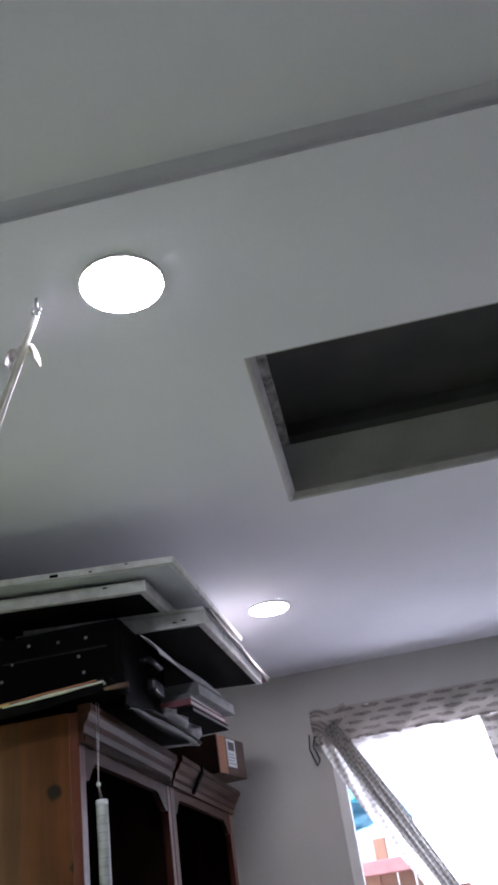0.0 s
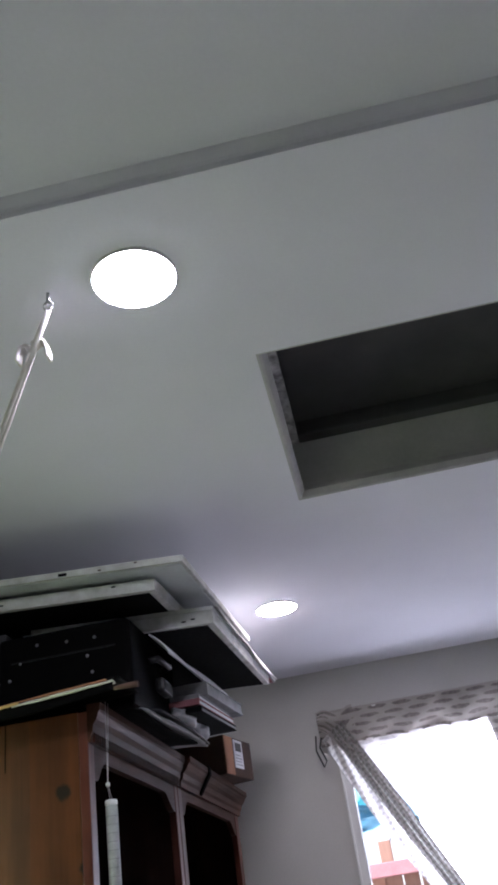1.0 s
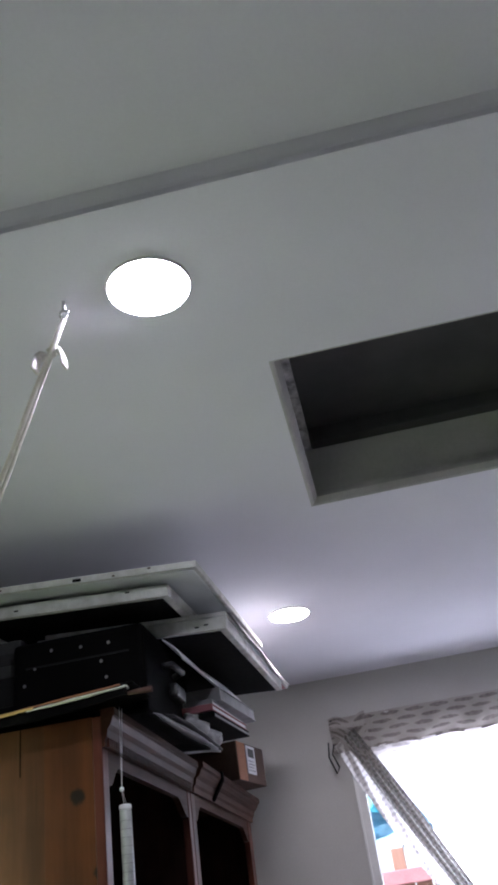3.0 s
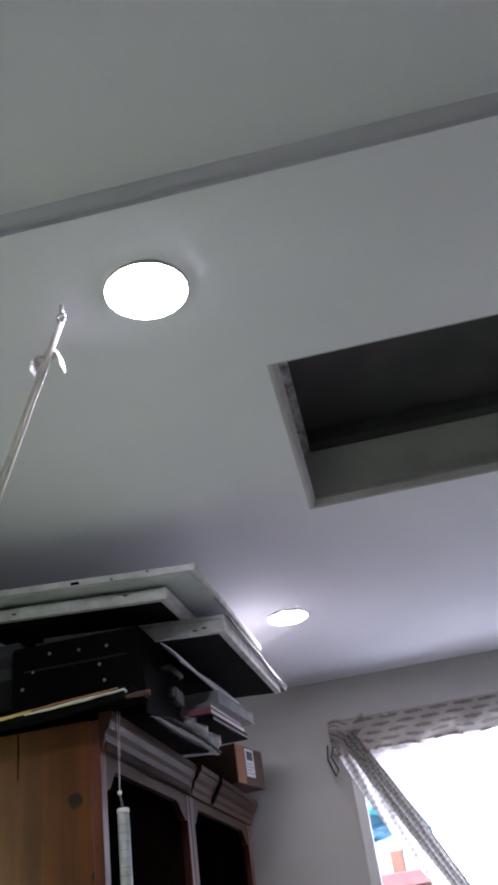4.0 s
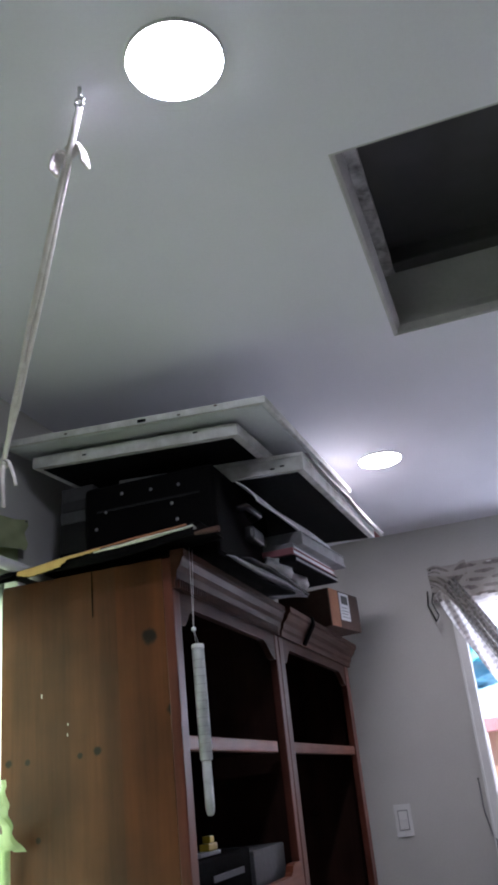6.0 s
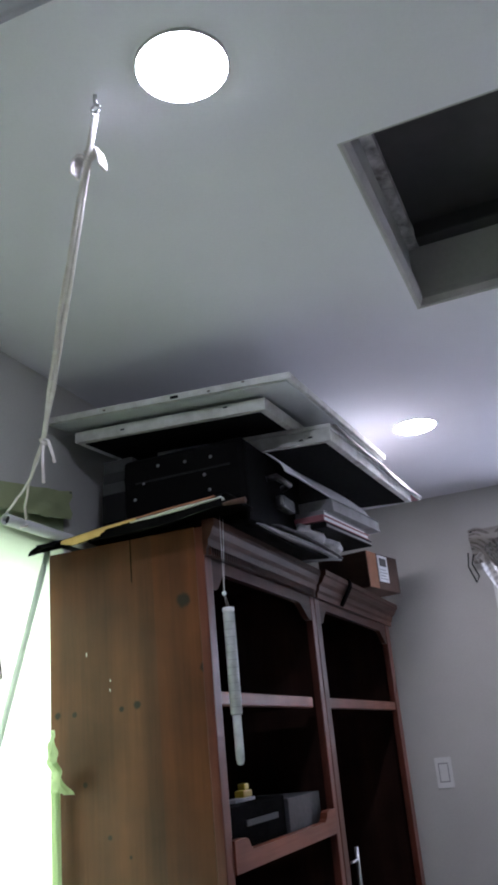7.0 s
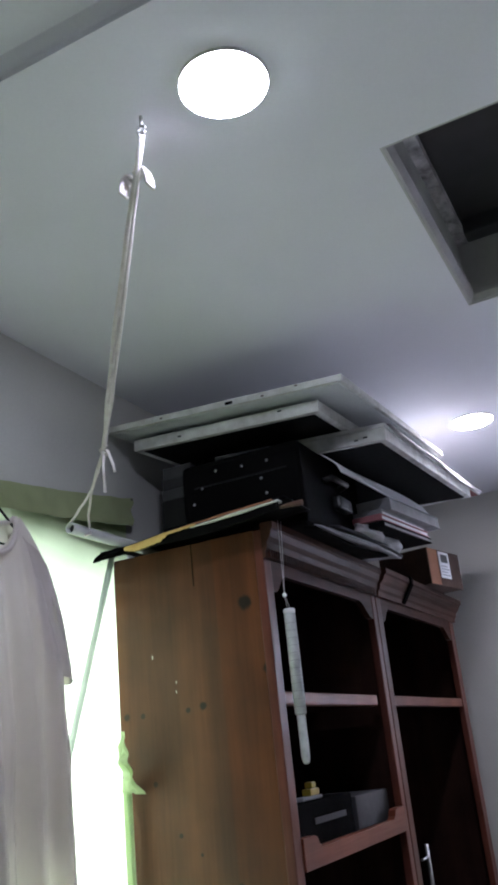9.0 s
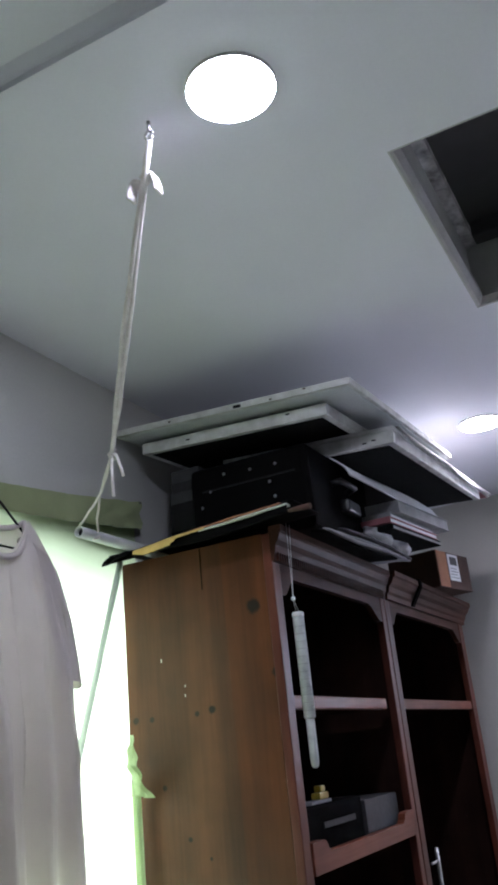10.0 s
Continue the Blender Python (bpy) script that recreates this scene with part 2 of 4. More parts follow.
M["teal"] = material("teal cloth", (0.2, 0.72, 0.74), (0.14, 0.6, 0.64), scale=9, rough=0.7)
M["stucco"] = material("pale stucco", (0.75, 0.73, 0.7), (0.66, 0.64, 0.6), scale=3, fine=60, rough=0.9, bump=0.3)
M["ground"] = material("pale concrete", (0.42, 0.41, 0.39), (0.34, 0.33, 0.31), scale=1.5, fine=30, rough=0.9)
M["lampwarm"] = glow("warm lamp diffuser", (1.0, 0.93, 0.88), LAMP)
M["lampface"] = glow("lamp diffuser", (0.96, 0.95, 1.0), LAMP)


# ---- builders ----
def roots(ob):
    v = Vector((0, 0, 0))
    while ob:
        v += ob.location
        ob = ob.parent
    return v


def part(name, bm, mat, parent=None, label=""):
    """Link a bmesh in world coordinates as one mesh under its thing."""
    if parent:
        bmesh.ops.translate(bm, vec=-roots(parent), verts=bm.verts)
    me = bpy.data.meshes.new(name)
    bm.to_mesh(me)
    bm.free()
    me.materials.append(M[mat])
    ob = new(name, me)
    ob.parent = parent
    if label:
        ob["label"] = label
    return ob


def thing(name, base, label, category, group="", kind=""):
    ob = new(name)
    ob.empty_display_size = 0.05
    ob.location = base
    return tagged(ob, label, category, group, kind)


def structure(name, bm, mat, label="", category=""):
    return tagged(part(name, bm, mat), label, category, kind="structure")


def block(x0, x1, y0, y1, z0, z1, bevel=0.0, bm=None, m=None, segments=2):
    bm = bm or bmesh.new()
    mm = Matrix.Translation(((x0 + x1) / 2, (y0 + y1) / 2, (z0 + z1) / 2)) @ Matrix.Diagonal((x1 - x0, y1 - y0, z1 - z0, 1))
    made = bmesh.ops.create_cube(bm, size=1.0, matrix=(m or Matrix()) @ mm)["verts"]
    if bevel:
        edges = list({e for v in made for e in v.link_edges})
        bmesh.ops.bevel(bm, geom=edges, offset=bevel, segments=segments, affect="EDGES", profile=0.6)
    return bm


def prism(outline, axis, a, b, bevel=0.0, m=None):
    """A flat outline pushed from a to b along an axis; the outline is in the other two axes, in order."""
    bm = bmesh.new()

    def at(p, s):
        return {"x": (s, p[0], p[1]), "y": (p[0], s, p[1]), "z": (p[0], p[1], s)}[axis]
    lo, hi = [bm.verts.new(at(p, a)) for p in outline], [bm.verts.new(at(p, b)) for p in outline]
    bm.faces.new(lo), bm.faces.new(hi)
    k = len(outline)
    for i in range(k):
        bm.faces.new((lo[i], lo[(i + 1) % k], hi[(i + 1) % k], hi[i]))
    bmesh.ops.recalc_face_normals(bm, faces=bm.faces)
    if bevel:
        bmesh.ops.bevel(bm, geom=list(bm.edges), offset=bevel, segments=1, affect="EDGES")
    if m:
        bmesh.ops.transform(bm, matrix=m, verts=bm.verts)
    return bm


def tube(points, radius, sides=8, bm=None, smooth=True):
    """A round bar along points; radius may be one number or one per point."""
    bm = bm or bmesh.new()
    pts = [Vector(p) for p in points]
    radii = radius if isinstance(radius, (list, tuple)) else [radius] * len(pts)
    rings = []
    for i, p in enumerate(pts):
        d = (pts[min(i + 1, len(pts) - 1)] - pts[max(i - 1, 0)]).normalized()
        s = d.cross(Vector((0.3, 0.2, 1)) if abs(d.z) < 0.9 else Vector((1, 0.2, 0))).normalized()
        t = d.cross(s)
        rings.append([bm.verts.new(p + (s * math.cos(k * math.tau / sides) + t * math.sin(k * math.tau / sides)) * radii[i])
                      for k in range(sides)])
    for r0, r1 in zip(rings, rings[1:]):
        for k in range(sides):
            bm.faces.new((r0[k], r0[(k + 1) % sides], r1[(k + 1) % sides], r1[k])).smooth = smooth
    bm.faces.new(rings[0][::-1]), bm.faces.new(rings[-1])
    bmesh.ops.recalc_face_normals(bm, faces=bm.faces)
    return bm


def sheet(f, nu, nv, thick=0.0, uv=None):
    """A surface f(u, v) over the unit square, smooth; uv: metres of cloth along u and v."""
    bm = bmesh.new()
    g = [[bm.verts.new(f(i / nu, j / nv)) for j in range(nv + 1)] for i in range(nu + 1)]
    layer = bm.loops.layers.uv.new("UVMap")
    for i in range(nu):
        for j in range(nv):
            fc = bm.faces.new((g[i][j], g[i + 1][j], g[i + 1][j + 1], g[i][j + 1]))
            fc.smooth = True
            for lp, (a, b) in zip(fc.loops, ((i, j), (i + 1, j), (i + 1, j + 1), (i, j + 1))):
                lp[layer].uv = (a / nu * (uv or (1, 1))[0], b / nv * (uv or (1, 1))[1])
    bmesh.ops.recalc_face_normals(bm, faces=bm.faces)
    if thick:
        bmesh.ops.solidify(bm, geom=list(bm.faces), thickness=thick)
    return bm


def lathe(profile, centre, sides=32):
    """A turned shape about a vertical axis; profile of (radius, z)."""
    bm = bmesh.new()
    c = Vector(centre)
    rings = [[bm.verts.new(c + Vector((r * math.cos(k * math.tau / sides), r * math.sin(k * math.tau / sides), z))) for k in range(sides)]
             for r, z in profile]
    for a, b in zip(rings, rings[1:]):
        for k in range(sides):
            bm.faces.new((a[k], a[(k + 1) % sides], b[(k + 1) % sides], b[k])).smooth = True
    bm.faces.new(rings[0]), bm.faces.new(rings[-1][::-1])
    bmesh.ops.recalc_face_normals(bm, faces=bm.faces)
    return bm


def rng(seed):
    return random.Random(seed)


# ---- the room ----
LEFT, RIGHT, BACK, FAR, TOP, STEP = -1.085, 1.75, -1.3, 3.863, 2.332, 0.032
CREASE = 0.932
structure("floor", block(LEFT - 0.14, RIGHT + 0.14, BACK - 0.14, FAR + 0.14, -0.1, 0), "floor", "pale laminate floor", "floor")

# ceiling: lower far part with the skylight opening, slightly raised part nearer the door
SX0, SX1, SY0, SY1 = -0.112, 0.635, 1.405, 2.088
bm = block(LEFT - 0.14, SX0, CREASE, FAR + 0.14, TOP, TOP + 0.26)
block(SX1, RIGHT + 0.14, CREASE, FAR + 0.14, TOP, TOP + 0.26, bm=bm)
block(SX0, SX1, CREASE, SY0, TOP, TOP + 0.26, bm=bm)
block(SX0, SX1, SY1, FAR + 0.14, TOP, TOP + 0.26, bm=bm)
block(LEFT - 0.14, RIGHT + 0.14, BACK - 0.14, CREASE, TOP + STEP, TOP + 0.26, bm=bm)
# caulked fillet along the step
cove = [(CREASE, TOP + 0.012), (CREASE, TOP + STEP), (CREASE - 0.014, TOP + STEP)]
cove += [(CREASE - 0.014 * math.cos(a) ** 2 - 0.0005, TOP + STEP - 0.018 * math.sin(a) ** 2) for a in (0.45, 0.8, 1.15)]
arm = bmesh.new()
ends = [[arm.verts.new((x, y, z)) for y, z in cove] for x in (LEFT, RIGHT)]
for i in range(len(cove)):
    j = (i + 1) % len(cove)
    arm.faces.new((ends[0][i], ends[0][j], ends[1][j], ends[1][i]))
bmesh.ops.recalc_face_normals(arm, faces=arm.faces)
fillet = bpy.data.meshes.new("fillet")
arm.to_mesh(fillet)
arm.free()
bm.from_mesh(fillet)
bpy.data.meshes.remove(fillet)
structure("ceiling", bm, "ceiling", "smooth pale grey painted plasterboard ceiling with a low step", "ceiling")

# left wall with its window opening
WY0, WY1, WZ0, WZ1 = 0.75, 2.05, 0.85, 1.868
bm = block(LEFT - 0.14, LEFT, BACK, WY0, 0, TOP + 0.1)
block(LEFT - 0.14, LEFT, WY1, FAR, 0, TOP, bm=bm)
block(LEFT - 0.14, LEFT, WY0, WY1, 0, WZ0, bm=bm)
block(LEFT - 0.14, LEFT, WY0, WY1, WZ1, TOP, bm=bm)
structure("wall_west", bm, "wall", "grey painted wall with a curtained window", "wall")
# far wall with the glazed door
DX0, DX1, DZ1 = -0.226, 1.45, 2.06
bm = block(LEFT - 0.14, DX0, FAR, FAR + 0.14, 0, TOP)
block(DX1, RIGHT + 0.14, FAR, FAR + 0.14, 0, TOP, bm=bm)
block(DX0, DX1, FAR, FAR + 0.14, DZ1, TOP, bm=bm)
structure("wall_north", bm, "wall", "grey painted wall beside a glazed patio door", "wall")
structure("wall_east", block(RIGHT, RIGHT + 0.14, BACK, FAR, 0, TOP + 0.1), "wall", "plain grey painted wall", "wall")
structure("wall_south", block(LEFT - 0.14, RIGHT + 0.14, BACK - 0.14, BACK, 0, TOP + 0.1), "wall", "plain grey painted wall", "wall")


# skylight shaft, closed above with a dark cover
sk = thing("skylight", (SX0, SY0, TOP), "square skylight shaft closed off with a dusty black cover", "skylight", kind="structure")
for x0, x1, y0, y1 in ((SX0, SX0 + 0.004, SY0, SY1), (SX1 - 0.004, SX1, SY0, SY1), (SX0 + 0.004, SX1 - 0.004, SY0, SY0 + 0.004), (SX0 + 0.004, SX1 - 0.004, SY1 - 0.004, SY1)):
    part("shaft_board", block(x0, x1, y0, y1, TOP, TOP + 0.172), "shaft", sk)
# bevelled moulding round the mouth
W = 0.016
LIP = ((0.0, 0.0), (W * 0.35, 0.0), (W, 0.014), (W, 0.03), (0.0, 0.03))
for side in range(4):
    if side == 0:
        o = prism([(SX0 + 0.004 + a, TOP + 0.002 + b) for a, b in LIP], "y", SY0 + 0.004, SY1 - 0.004)
    elif side == 1:
        o = prism([(SX1 - 0.004 - a, TOP + 0.002 + b) for a, b in LIP], "y", SY0 + 0.004, SY1 - 0.004)
    elif side == 2:
        o = prism([(SY1 - 0.0045 - a, TOP + 0.0015 + b) for a, b in LIP], "x", SX0 + 0.004, SX1 - 0.004)
    else:
        o = prism([(SY0 + 0.0045 + a * 0.3, TOP + 0.0015 + b) for a, b in LIP], "x", SX0 + 0.004, SX1 - 0.004)
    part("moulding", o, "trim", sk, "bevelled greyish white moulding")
IN = 0.031
part("inner_frame", block(SX0 + 0.004, SX0 + IN, SY0 + 0.004, SY1 - 0.004, TOP + 0.166, TOP + 0.196), "flaky", sk, "dark frame strip with flaking white paint")
part("inner_frame", block(SX0 + IN, SX1 - 0.004, SY1 - 0.05, SY1 - 0.004, TOP + 0.167, TOP + 0.21, 0.004), "dark", sk)
part("inner_frame", block(SX1 - IN, SX1 - 0.004, SY0 + 0.004, SY1 - 0.05, TOP + 0.166, TOP + 0.196), "flaky", sk, "dark frame strip with flaking white paint")
part("cover", block(SX0 - 0.02, SX1 + 0.02, SY0 - 0.02, SY1 + 0.02, TOP + 0.211, TOP + 0.23), "dark", sk, "dusty black cover panel")


# ---- ceiling lamps ----
def ceiling_lamp(x, y, face):
    ob = thing("ceiling_lamp", (x, y, TOP), "round white flush ceiling lamp, switched on", "ceiling lamp", "ceiling lamps")
    part("trim_ring", lathe([(0.0695, -0.002), (0.070, -0.005), (0.0715, -0.005), (0.073, -0.001), (0.073, 0.0), (0.0695, 0.0)], (x, y, TOP)), "white", ob, "white trim ring")
    part("diffuser", lathe([(0.069, -0.002), (0.068, -0.006), (0.04, -0.009), (0.01, -0.0098)], (x, y, TOP)), face, ob, "glowing white diffuser")
    return ob


ceiling_lamp(-0.271, 1.119, "lampface")
ceiling_lamp(-0.296, 2.904, "lampwarm")


# ---- outside ----
structure("ground", block(-40, 40, -40, 40, -0.32, -0.16), "ground", "pale concrete yard", "ground")
fence = thing("fence", (0.2, 6.0, -0.16), "sun-bleached wooden fence with a red rail", "fence")
part("rail", block(-1.4, 1.9, 5.9, 5.97, 1.55, 1.63, 0.006), "fencerail", fence, "faded red top rail")
part("rail", block(-1.4, 1.9, 5.95, 5.99, 0.3, 0.38, 0.006), "fencerail", fence, "faded red bottom rail")
r = rng(3)
for i in range(30):
    x = -1.4 + i * 0.11
    part("board", block(x, x + 0.095 + r.random() * 0.008, 6.0, 6.018, -0.14, 1.56 + r.random() * 0.01, 0.003), "fence", fence)
for x in (-1.42, -0.2, 1.1):
    part("post", block(x, x + 0.08, 6.02, 6.1, -0.16, 1.757, 0.006), "fence", fence, "square wooden post")
tarp = thing("tarp", (-0.2, 6.9, 2.0), "blue tarpaulin draped over a line behind the fence", "tarpaulin")


def drape(u, v):
    x = -1.6 + 2.6 * u
    z = 2.13 - 0.34 * v - 0.03 * math.sin(u * 9) * v + 0.05 * noise.noise((u * 7, v * 5, 1))
    y = 6.9 - 0.35 * v + 0.1 * math.sin(u * 31 + v * 7) * (0.3 + v) + 0.16 * noise.noise((u * 14, v * 9, 4)) + 0.08 * math.sin(v * 14 + u * 5)
    return x, y, z


part("sheet", sheet(drape, 60, 16), "tarp", tarp)
def bundle(u, v):
    x = -0.62 + 0.75 * u
    z = 2.2 - 0.16 * v + 0.03 * noise.noise((u * 6, v * 4, 11))
    return x, 6.72 - 0.12 * v + 0.05 * math.sin(u * 19 + v * 4) + 0.05 * noise.noise((u * 12, v * 7, 2)), z


part("folded_end", sheet(bundle, 40, 10), "teal", tarp, "bunched teal cloth")
part("line", tube([(-1.7, 6.9, 2.13), (-0.3, 6.9, 2.11), (1.1, 6.9, 2.13)], 0.008, 6), "cord", tarp, "white line")
part("post", tube([(-1.7, 6.9, -0.16), (-1.7, 6.9, 2.2)], 0.025, 8), "steel", tarp)
part("post", tube([(1.1, 6.9, -0.16), (1.1, 6.9, 2.2)], 0.025, 8), "steel", tarp)
part("brace", tube([(-0.22, 6.45, 1.6), (-0.02, 6.6, 2.0)], 0.008, 6), "white", tarp, "thin white stay")
nb = thing("neighbour_house", (0, 11, -0.16), "pale stucco house behind the fence", "house")
part("wall", block(-9, 9, 11, 15, -0.16, 3.2), "stucco", nb)
part("roof", prism([(10.6, 3.2), (15.4, 3.2), (13, 4.4)], "x", -9.3, 9.3), "fencerail", nb, "low red roof")


# ---- patio door ----
door = thing("door_1", (DX0, FAR, 0), "white framed glazed patio door behind curtains", "patio door", kind="structure")
for x0, x1 in ((DX0, DX0 + 0.036), (DX1 - 0.036, DX1), (0.60, 0.66)):
    part("frame_post", block(x0, x1, FAR - 0.012, FAR + 0.1, 0, DZ1 - 0.05, 0.003), "white", door)
part("frame_head", block(DX0, DX1, FAR - 0.012, FAR + 0.1, DZ1 - 0.05, DZ1 - 0.001, 0.003), "white", door)
part("sill", block(DX0, DX1, FAR, FAR + 0.1, 0.001, 0.03, 0.003), "white", door)
for x0, x1 in ((DX0 + 0.036, 0.6), (0.66, DX1 - 0.036)):
    g = part("pane", block(x0, x1, FAR + 0.05, FAR + 0.056, 0.03, DZ1 - 0.05), "pane", door)
    g.visible_shadow = False
part("casing", block(DX0 - 0.006, DX0 + 0.004, FAR - 0.016, FAR - 0.0005, 0, 2.06, 0.002), "white", door, "narrow white edge bead")

# valance, tied drape, sheer and far drape
curtain = thing("curtain", (DX0, FAR - 0.06, 2.15), "pale printed cotton curtain with grey leaf shapes, one side tied back", "curtain")


def valance(u, v):
    x = -0.29 + 1.77 * u
    sag = 0.002 * math.sin(u * 40) + 0.006 * noise.noise((u * 30, v * 3, 0))
    return x, FAR - 0.055 + 0.012 * math.sin(u * 55 + 2 * v) * (0.2 + v) + 0.006 * noise.noise((u * 40, v * 4, 2)), 2.143 - (0.142 + sag) * v


part("valance", sheet(valance, 150, 10, uv=(1.75, 0.17)), "print", curtain)


def under_edge(u, v):
    return -0.16 + 1.6 * u, FAR - 0.045 + 0.008 * math.sin(u * 60), 2.008 - 0.04 * v


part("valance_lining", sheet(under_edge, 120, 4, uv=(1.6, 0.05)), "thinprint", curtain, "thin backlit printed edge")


def tied(u, v):
    # gathered band that falls aslant from the corner
    x0, z0, x1, z1 = -0.215, 2.07, 0.56, 0.62
    x, z = x0 + (x1 - x0) * u, z0 + (z1 - z0) * u
    w = 0.06 + 0.012 * math.sin(u * 9) + 0.02 * u
    nx, nz = 0.86, 0.51
    s = (v - 0.5) * w
    fold = 0.02 * math.sin(v * 17 + u * 3) + 0.008 * noise.noise((u * 20, v * 4, 6))
    return x + nx * s, FAR - 0.085 + fold, z + nz * s


part("tied_drape", sheet(lambda u, v: tied(v, u), 24, 90, uv=(0.11, 1.7)), "bunched", curtain)


def edge_band(u, v):
    x, y, z = tied(u, 0.12)
    w = (0.055 + 0.01 * math.sin(u * 7)) * (1 - v)
    return x - 0.86 * w, y + 0.018 + 0.008 * math.sin(v * 9 + u * 30), z - 0.51 * w


part("light_edge", sheet(lambda u, v: edge_band(v, u), 8, 90, uv=(0.16, 2.6)), "thinprint", curtain, "thin edge of the drape, coloured bright as if backlit")


def corner(u, v):
    x = -0.29 + 0.16 * u
    return x, FAR - 0.07 + 0.012 * math.sin(v * 9 + u * 5), 2.14 - (0.07 + 0.16 * u) * v + 0.01 * math.sin(u * 8)


part("gathered_corner", sheet(corner, 16, 16, uv=(0.17, 0.18)), "print", curtain)
part("tie", tube([(p - 0.02, FAR - q, h - 0.012) for p, q, h in ((-0.285, 0.06, 2.06), (-0.292, 0.07, 2.0), (-0.268, 0.075, 1.93), (-0.255, 0.07, 1.955), (-0.275, 0.07, 2.01), (-0.262, 0.07, 2.05))], 0.0035, 6), "darkgrey", curtain, "dark grey fabric tie")


def sheer(u, v):
    zt, zb = 2.0, 0.5
    z = zt + (zb - zt) * v
    left = -0.2 + 0.88 * (2.09 - z) / 1.45
    x = left + (1.4 - left) * u
    return x, FAR - 0.03 + 0.01 * math.sin(x * 45), z


part("sheer_panel", sheet(sheer, 70, 30), "sheer", curtain, "bright white sheer panel")


def fardrape(u, v):
    x = 0.415 + 0.16 * v + 0.6 * u
    return x, FAR - 0.075 + 0.022 * math.sin(u * 26 + v), 2.0 - 1.5 * v


part("side_drape", sheet(fardrape, 60, 20, uv=(0.6, 1.5)), "print", curtain)
part("pin", tube([(-0.288, FAR - 0.001, 2.137), (-0.28, FAR - 0.06, 2.137)], 0.006, 8), "dark", curtain)
part("rod", tube([(-0.285, FAR - 0.045, 2.135), (1.48, FAR - 0.045, 2.135)], 0.006, 8), "white", curtain)

# light switch
sw = thing("light_switch", (-0.561, FAR, 1.138), "white rocker light switch on a grey wall", "light switch")
QX, QZ = -0.561, 1.196
part("plate", block(QX - 0.034, QX + 0.034, FAR - 0.007, FAR, QZ - 0.058, QZ + 0.058, 0.003), "white", sw)
part("rocker", prism([(FAR - 0.0075, QZ - 0.032), (FAR - 0.013, QZ - 0.032), (FAR - 0.0085, QZ + 0.002), (FAR - 0.0105, QZ + 0.032), (FAR - 0.0075, QZ + 0.032)], "x", QX - 0.0165, QX + 0.0165), "white", sw)
for a0, a1, b0, b1 in ((-0.02, -0.017, -0.036, 0.0365), (0.017, 0.02, -0.036, 0.0365), (-0.017, 0.017, -0.036, -0.0325), (-0.017, 0.017, 0.033, 0.0365)):
    part("rocker_rim", block(QX + a0, QX + a1, FAR - 0.0082, FAR - 0.0068, QZ + b0, QZ + b1), "greypaper", sw, "grey gap round the rocker")

# loose cord beside the door frame
wc = thing("cord", (-0.24, FAR, 0.9), "thin grey cord hanging beside the door frame", "cord")
part("strand", tube([(-0.25, FAR - 0.006, 1.31), (-0.249, FAR - 0.006, 1.2), (-0.235, FAR - 0.008, 1.12), (-0.222, FAR - 0.016, 1.1), (-0.228, FAR - 0.01, 1.02), (-0.232, FAR - 0.006, 0.8)], 0.003, 6), "greypaper", wc)
part("nail", tube([(-0.25, FAR, 1.315), (-0.25, FAR - 0.012, 1.316)], 0.004, 6), "dark", wc)

# ---- west window: glass, frame, curtain ----
win = thing("window_1", (LEFT, 1.4, WZ0), "white framed window behind a lime curtain", "window", kind="structure")
for y0, y1, z0, z1 in ((WY0, WY0 + 0.04, WZ0, WZ1), (WY1 - 0.04, WY1, WZ0, WZ1), (WY0 + 0.04, WY1 - 0.04, WZ0, WZ0 + 0.04), (WY0 + 0.04, WY1 - 0.04, WZ1 - 0.04, WZ1)):
    part("window_frame", block(LEFT - 0.1, LEFT - 0.04, y0, y1, z0, z1, 0.003), "white", win)
g = part("pane", block(LEFT - 0.07, LEFT - 0.065, WY0 + 0.04, WY1 - 0.04, WZ0 + 0.04, WZ1 - 0.04), "pane", win)
g.visible_shadow = False

lime = thing("lime_curtain", (LEFT + 0.012, 1.4, 2.0), "thin lime green cloth pinned over a bright window", "curtain")


def limecloth(u, v):
    y = 0.7 + 1.28 * u
    top = 1.913 + 0.108 * u * u
    z = top - (top - 0.75) * v
    k = min(1.0, max(0.0, (0.9 - u) * 4))
    return LEFT + 0.003 + 0.012 * k + (0.006 + 0.012 * v) * math.sin(u * 34 + v) * k * 0.6, y, z


part("cloth", sheet(limecloth, 110, 40), "green", lime)


def hem(u, v):
    y = 0.7 + 1.282 * u
    top = 1.916 + 0.108 * u * u
    k = noise.noise((u * 40, v * 3, 5))
    return LEFT + 0.026 + 0.006 * k + 0.004 * math.sin(u * 70 + v * 9) * max(0, u - 0.6) * 2.5 , y, top - (0.036 + 0.04 * u) * v


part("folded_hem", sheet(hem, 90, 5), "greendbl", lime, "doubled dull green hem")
part("pin", tube([(LEFT, 1.975, 2.017), (LEFT + 0.03, 1.975, 2.017)], 0.005, 8), "dark", lime)


def flap(u, v):
    w = 0.012 + 0.055 * max(0.0, (v - 0.5) / 0.5) ** 0.8
    z = 1.43 - 0.125 * v - 0.012 * u * v
    return -1.02 + 0.008 * math.sin(v * 9 + u * 5) + 0.014 * math.sin(u * 13) * v, 1.828 + w * u + 0.004 * math.sin(v * 21), z


part("loose_corner", sheet(flap, 12, 20), "green", lime)


def tail(u, v):
    return -1.045 + 0.01 * math.sin(u * 14 + v * 2), 1.872 + 0.012 * u + 0.012 * v, 1.33 - 0.55 * v


part("side_edge", sheet(tail, 14, 20), "green", lime)

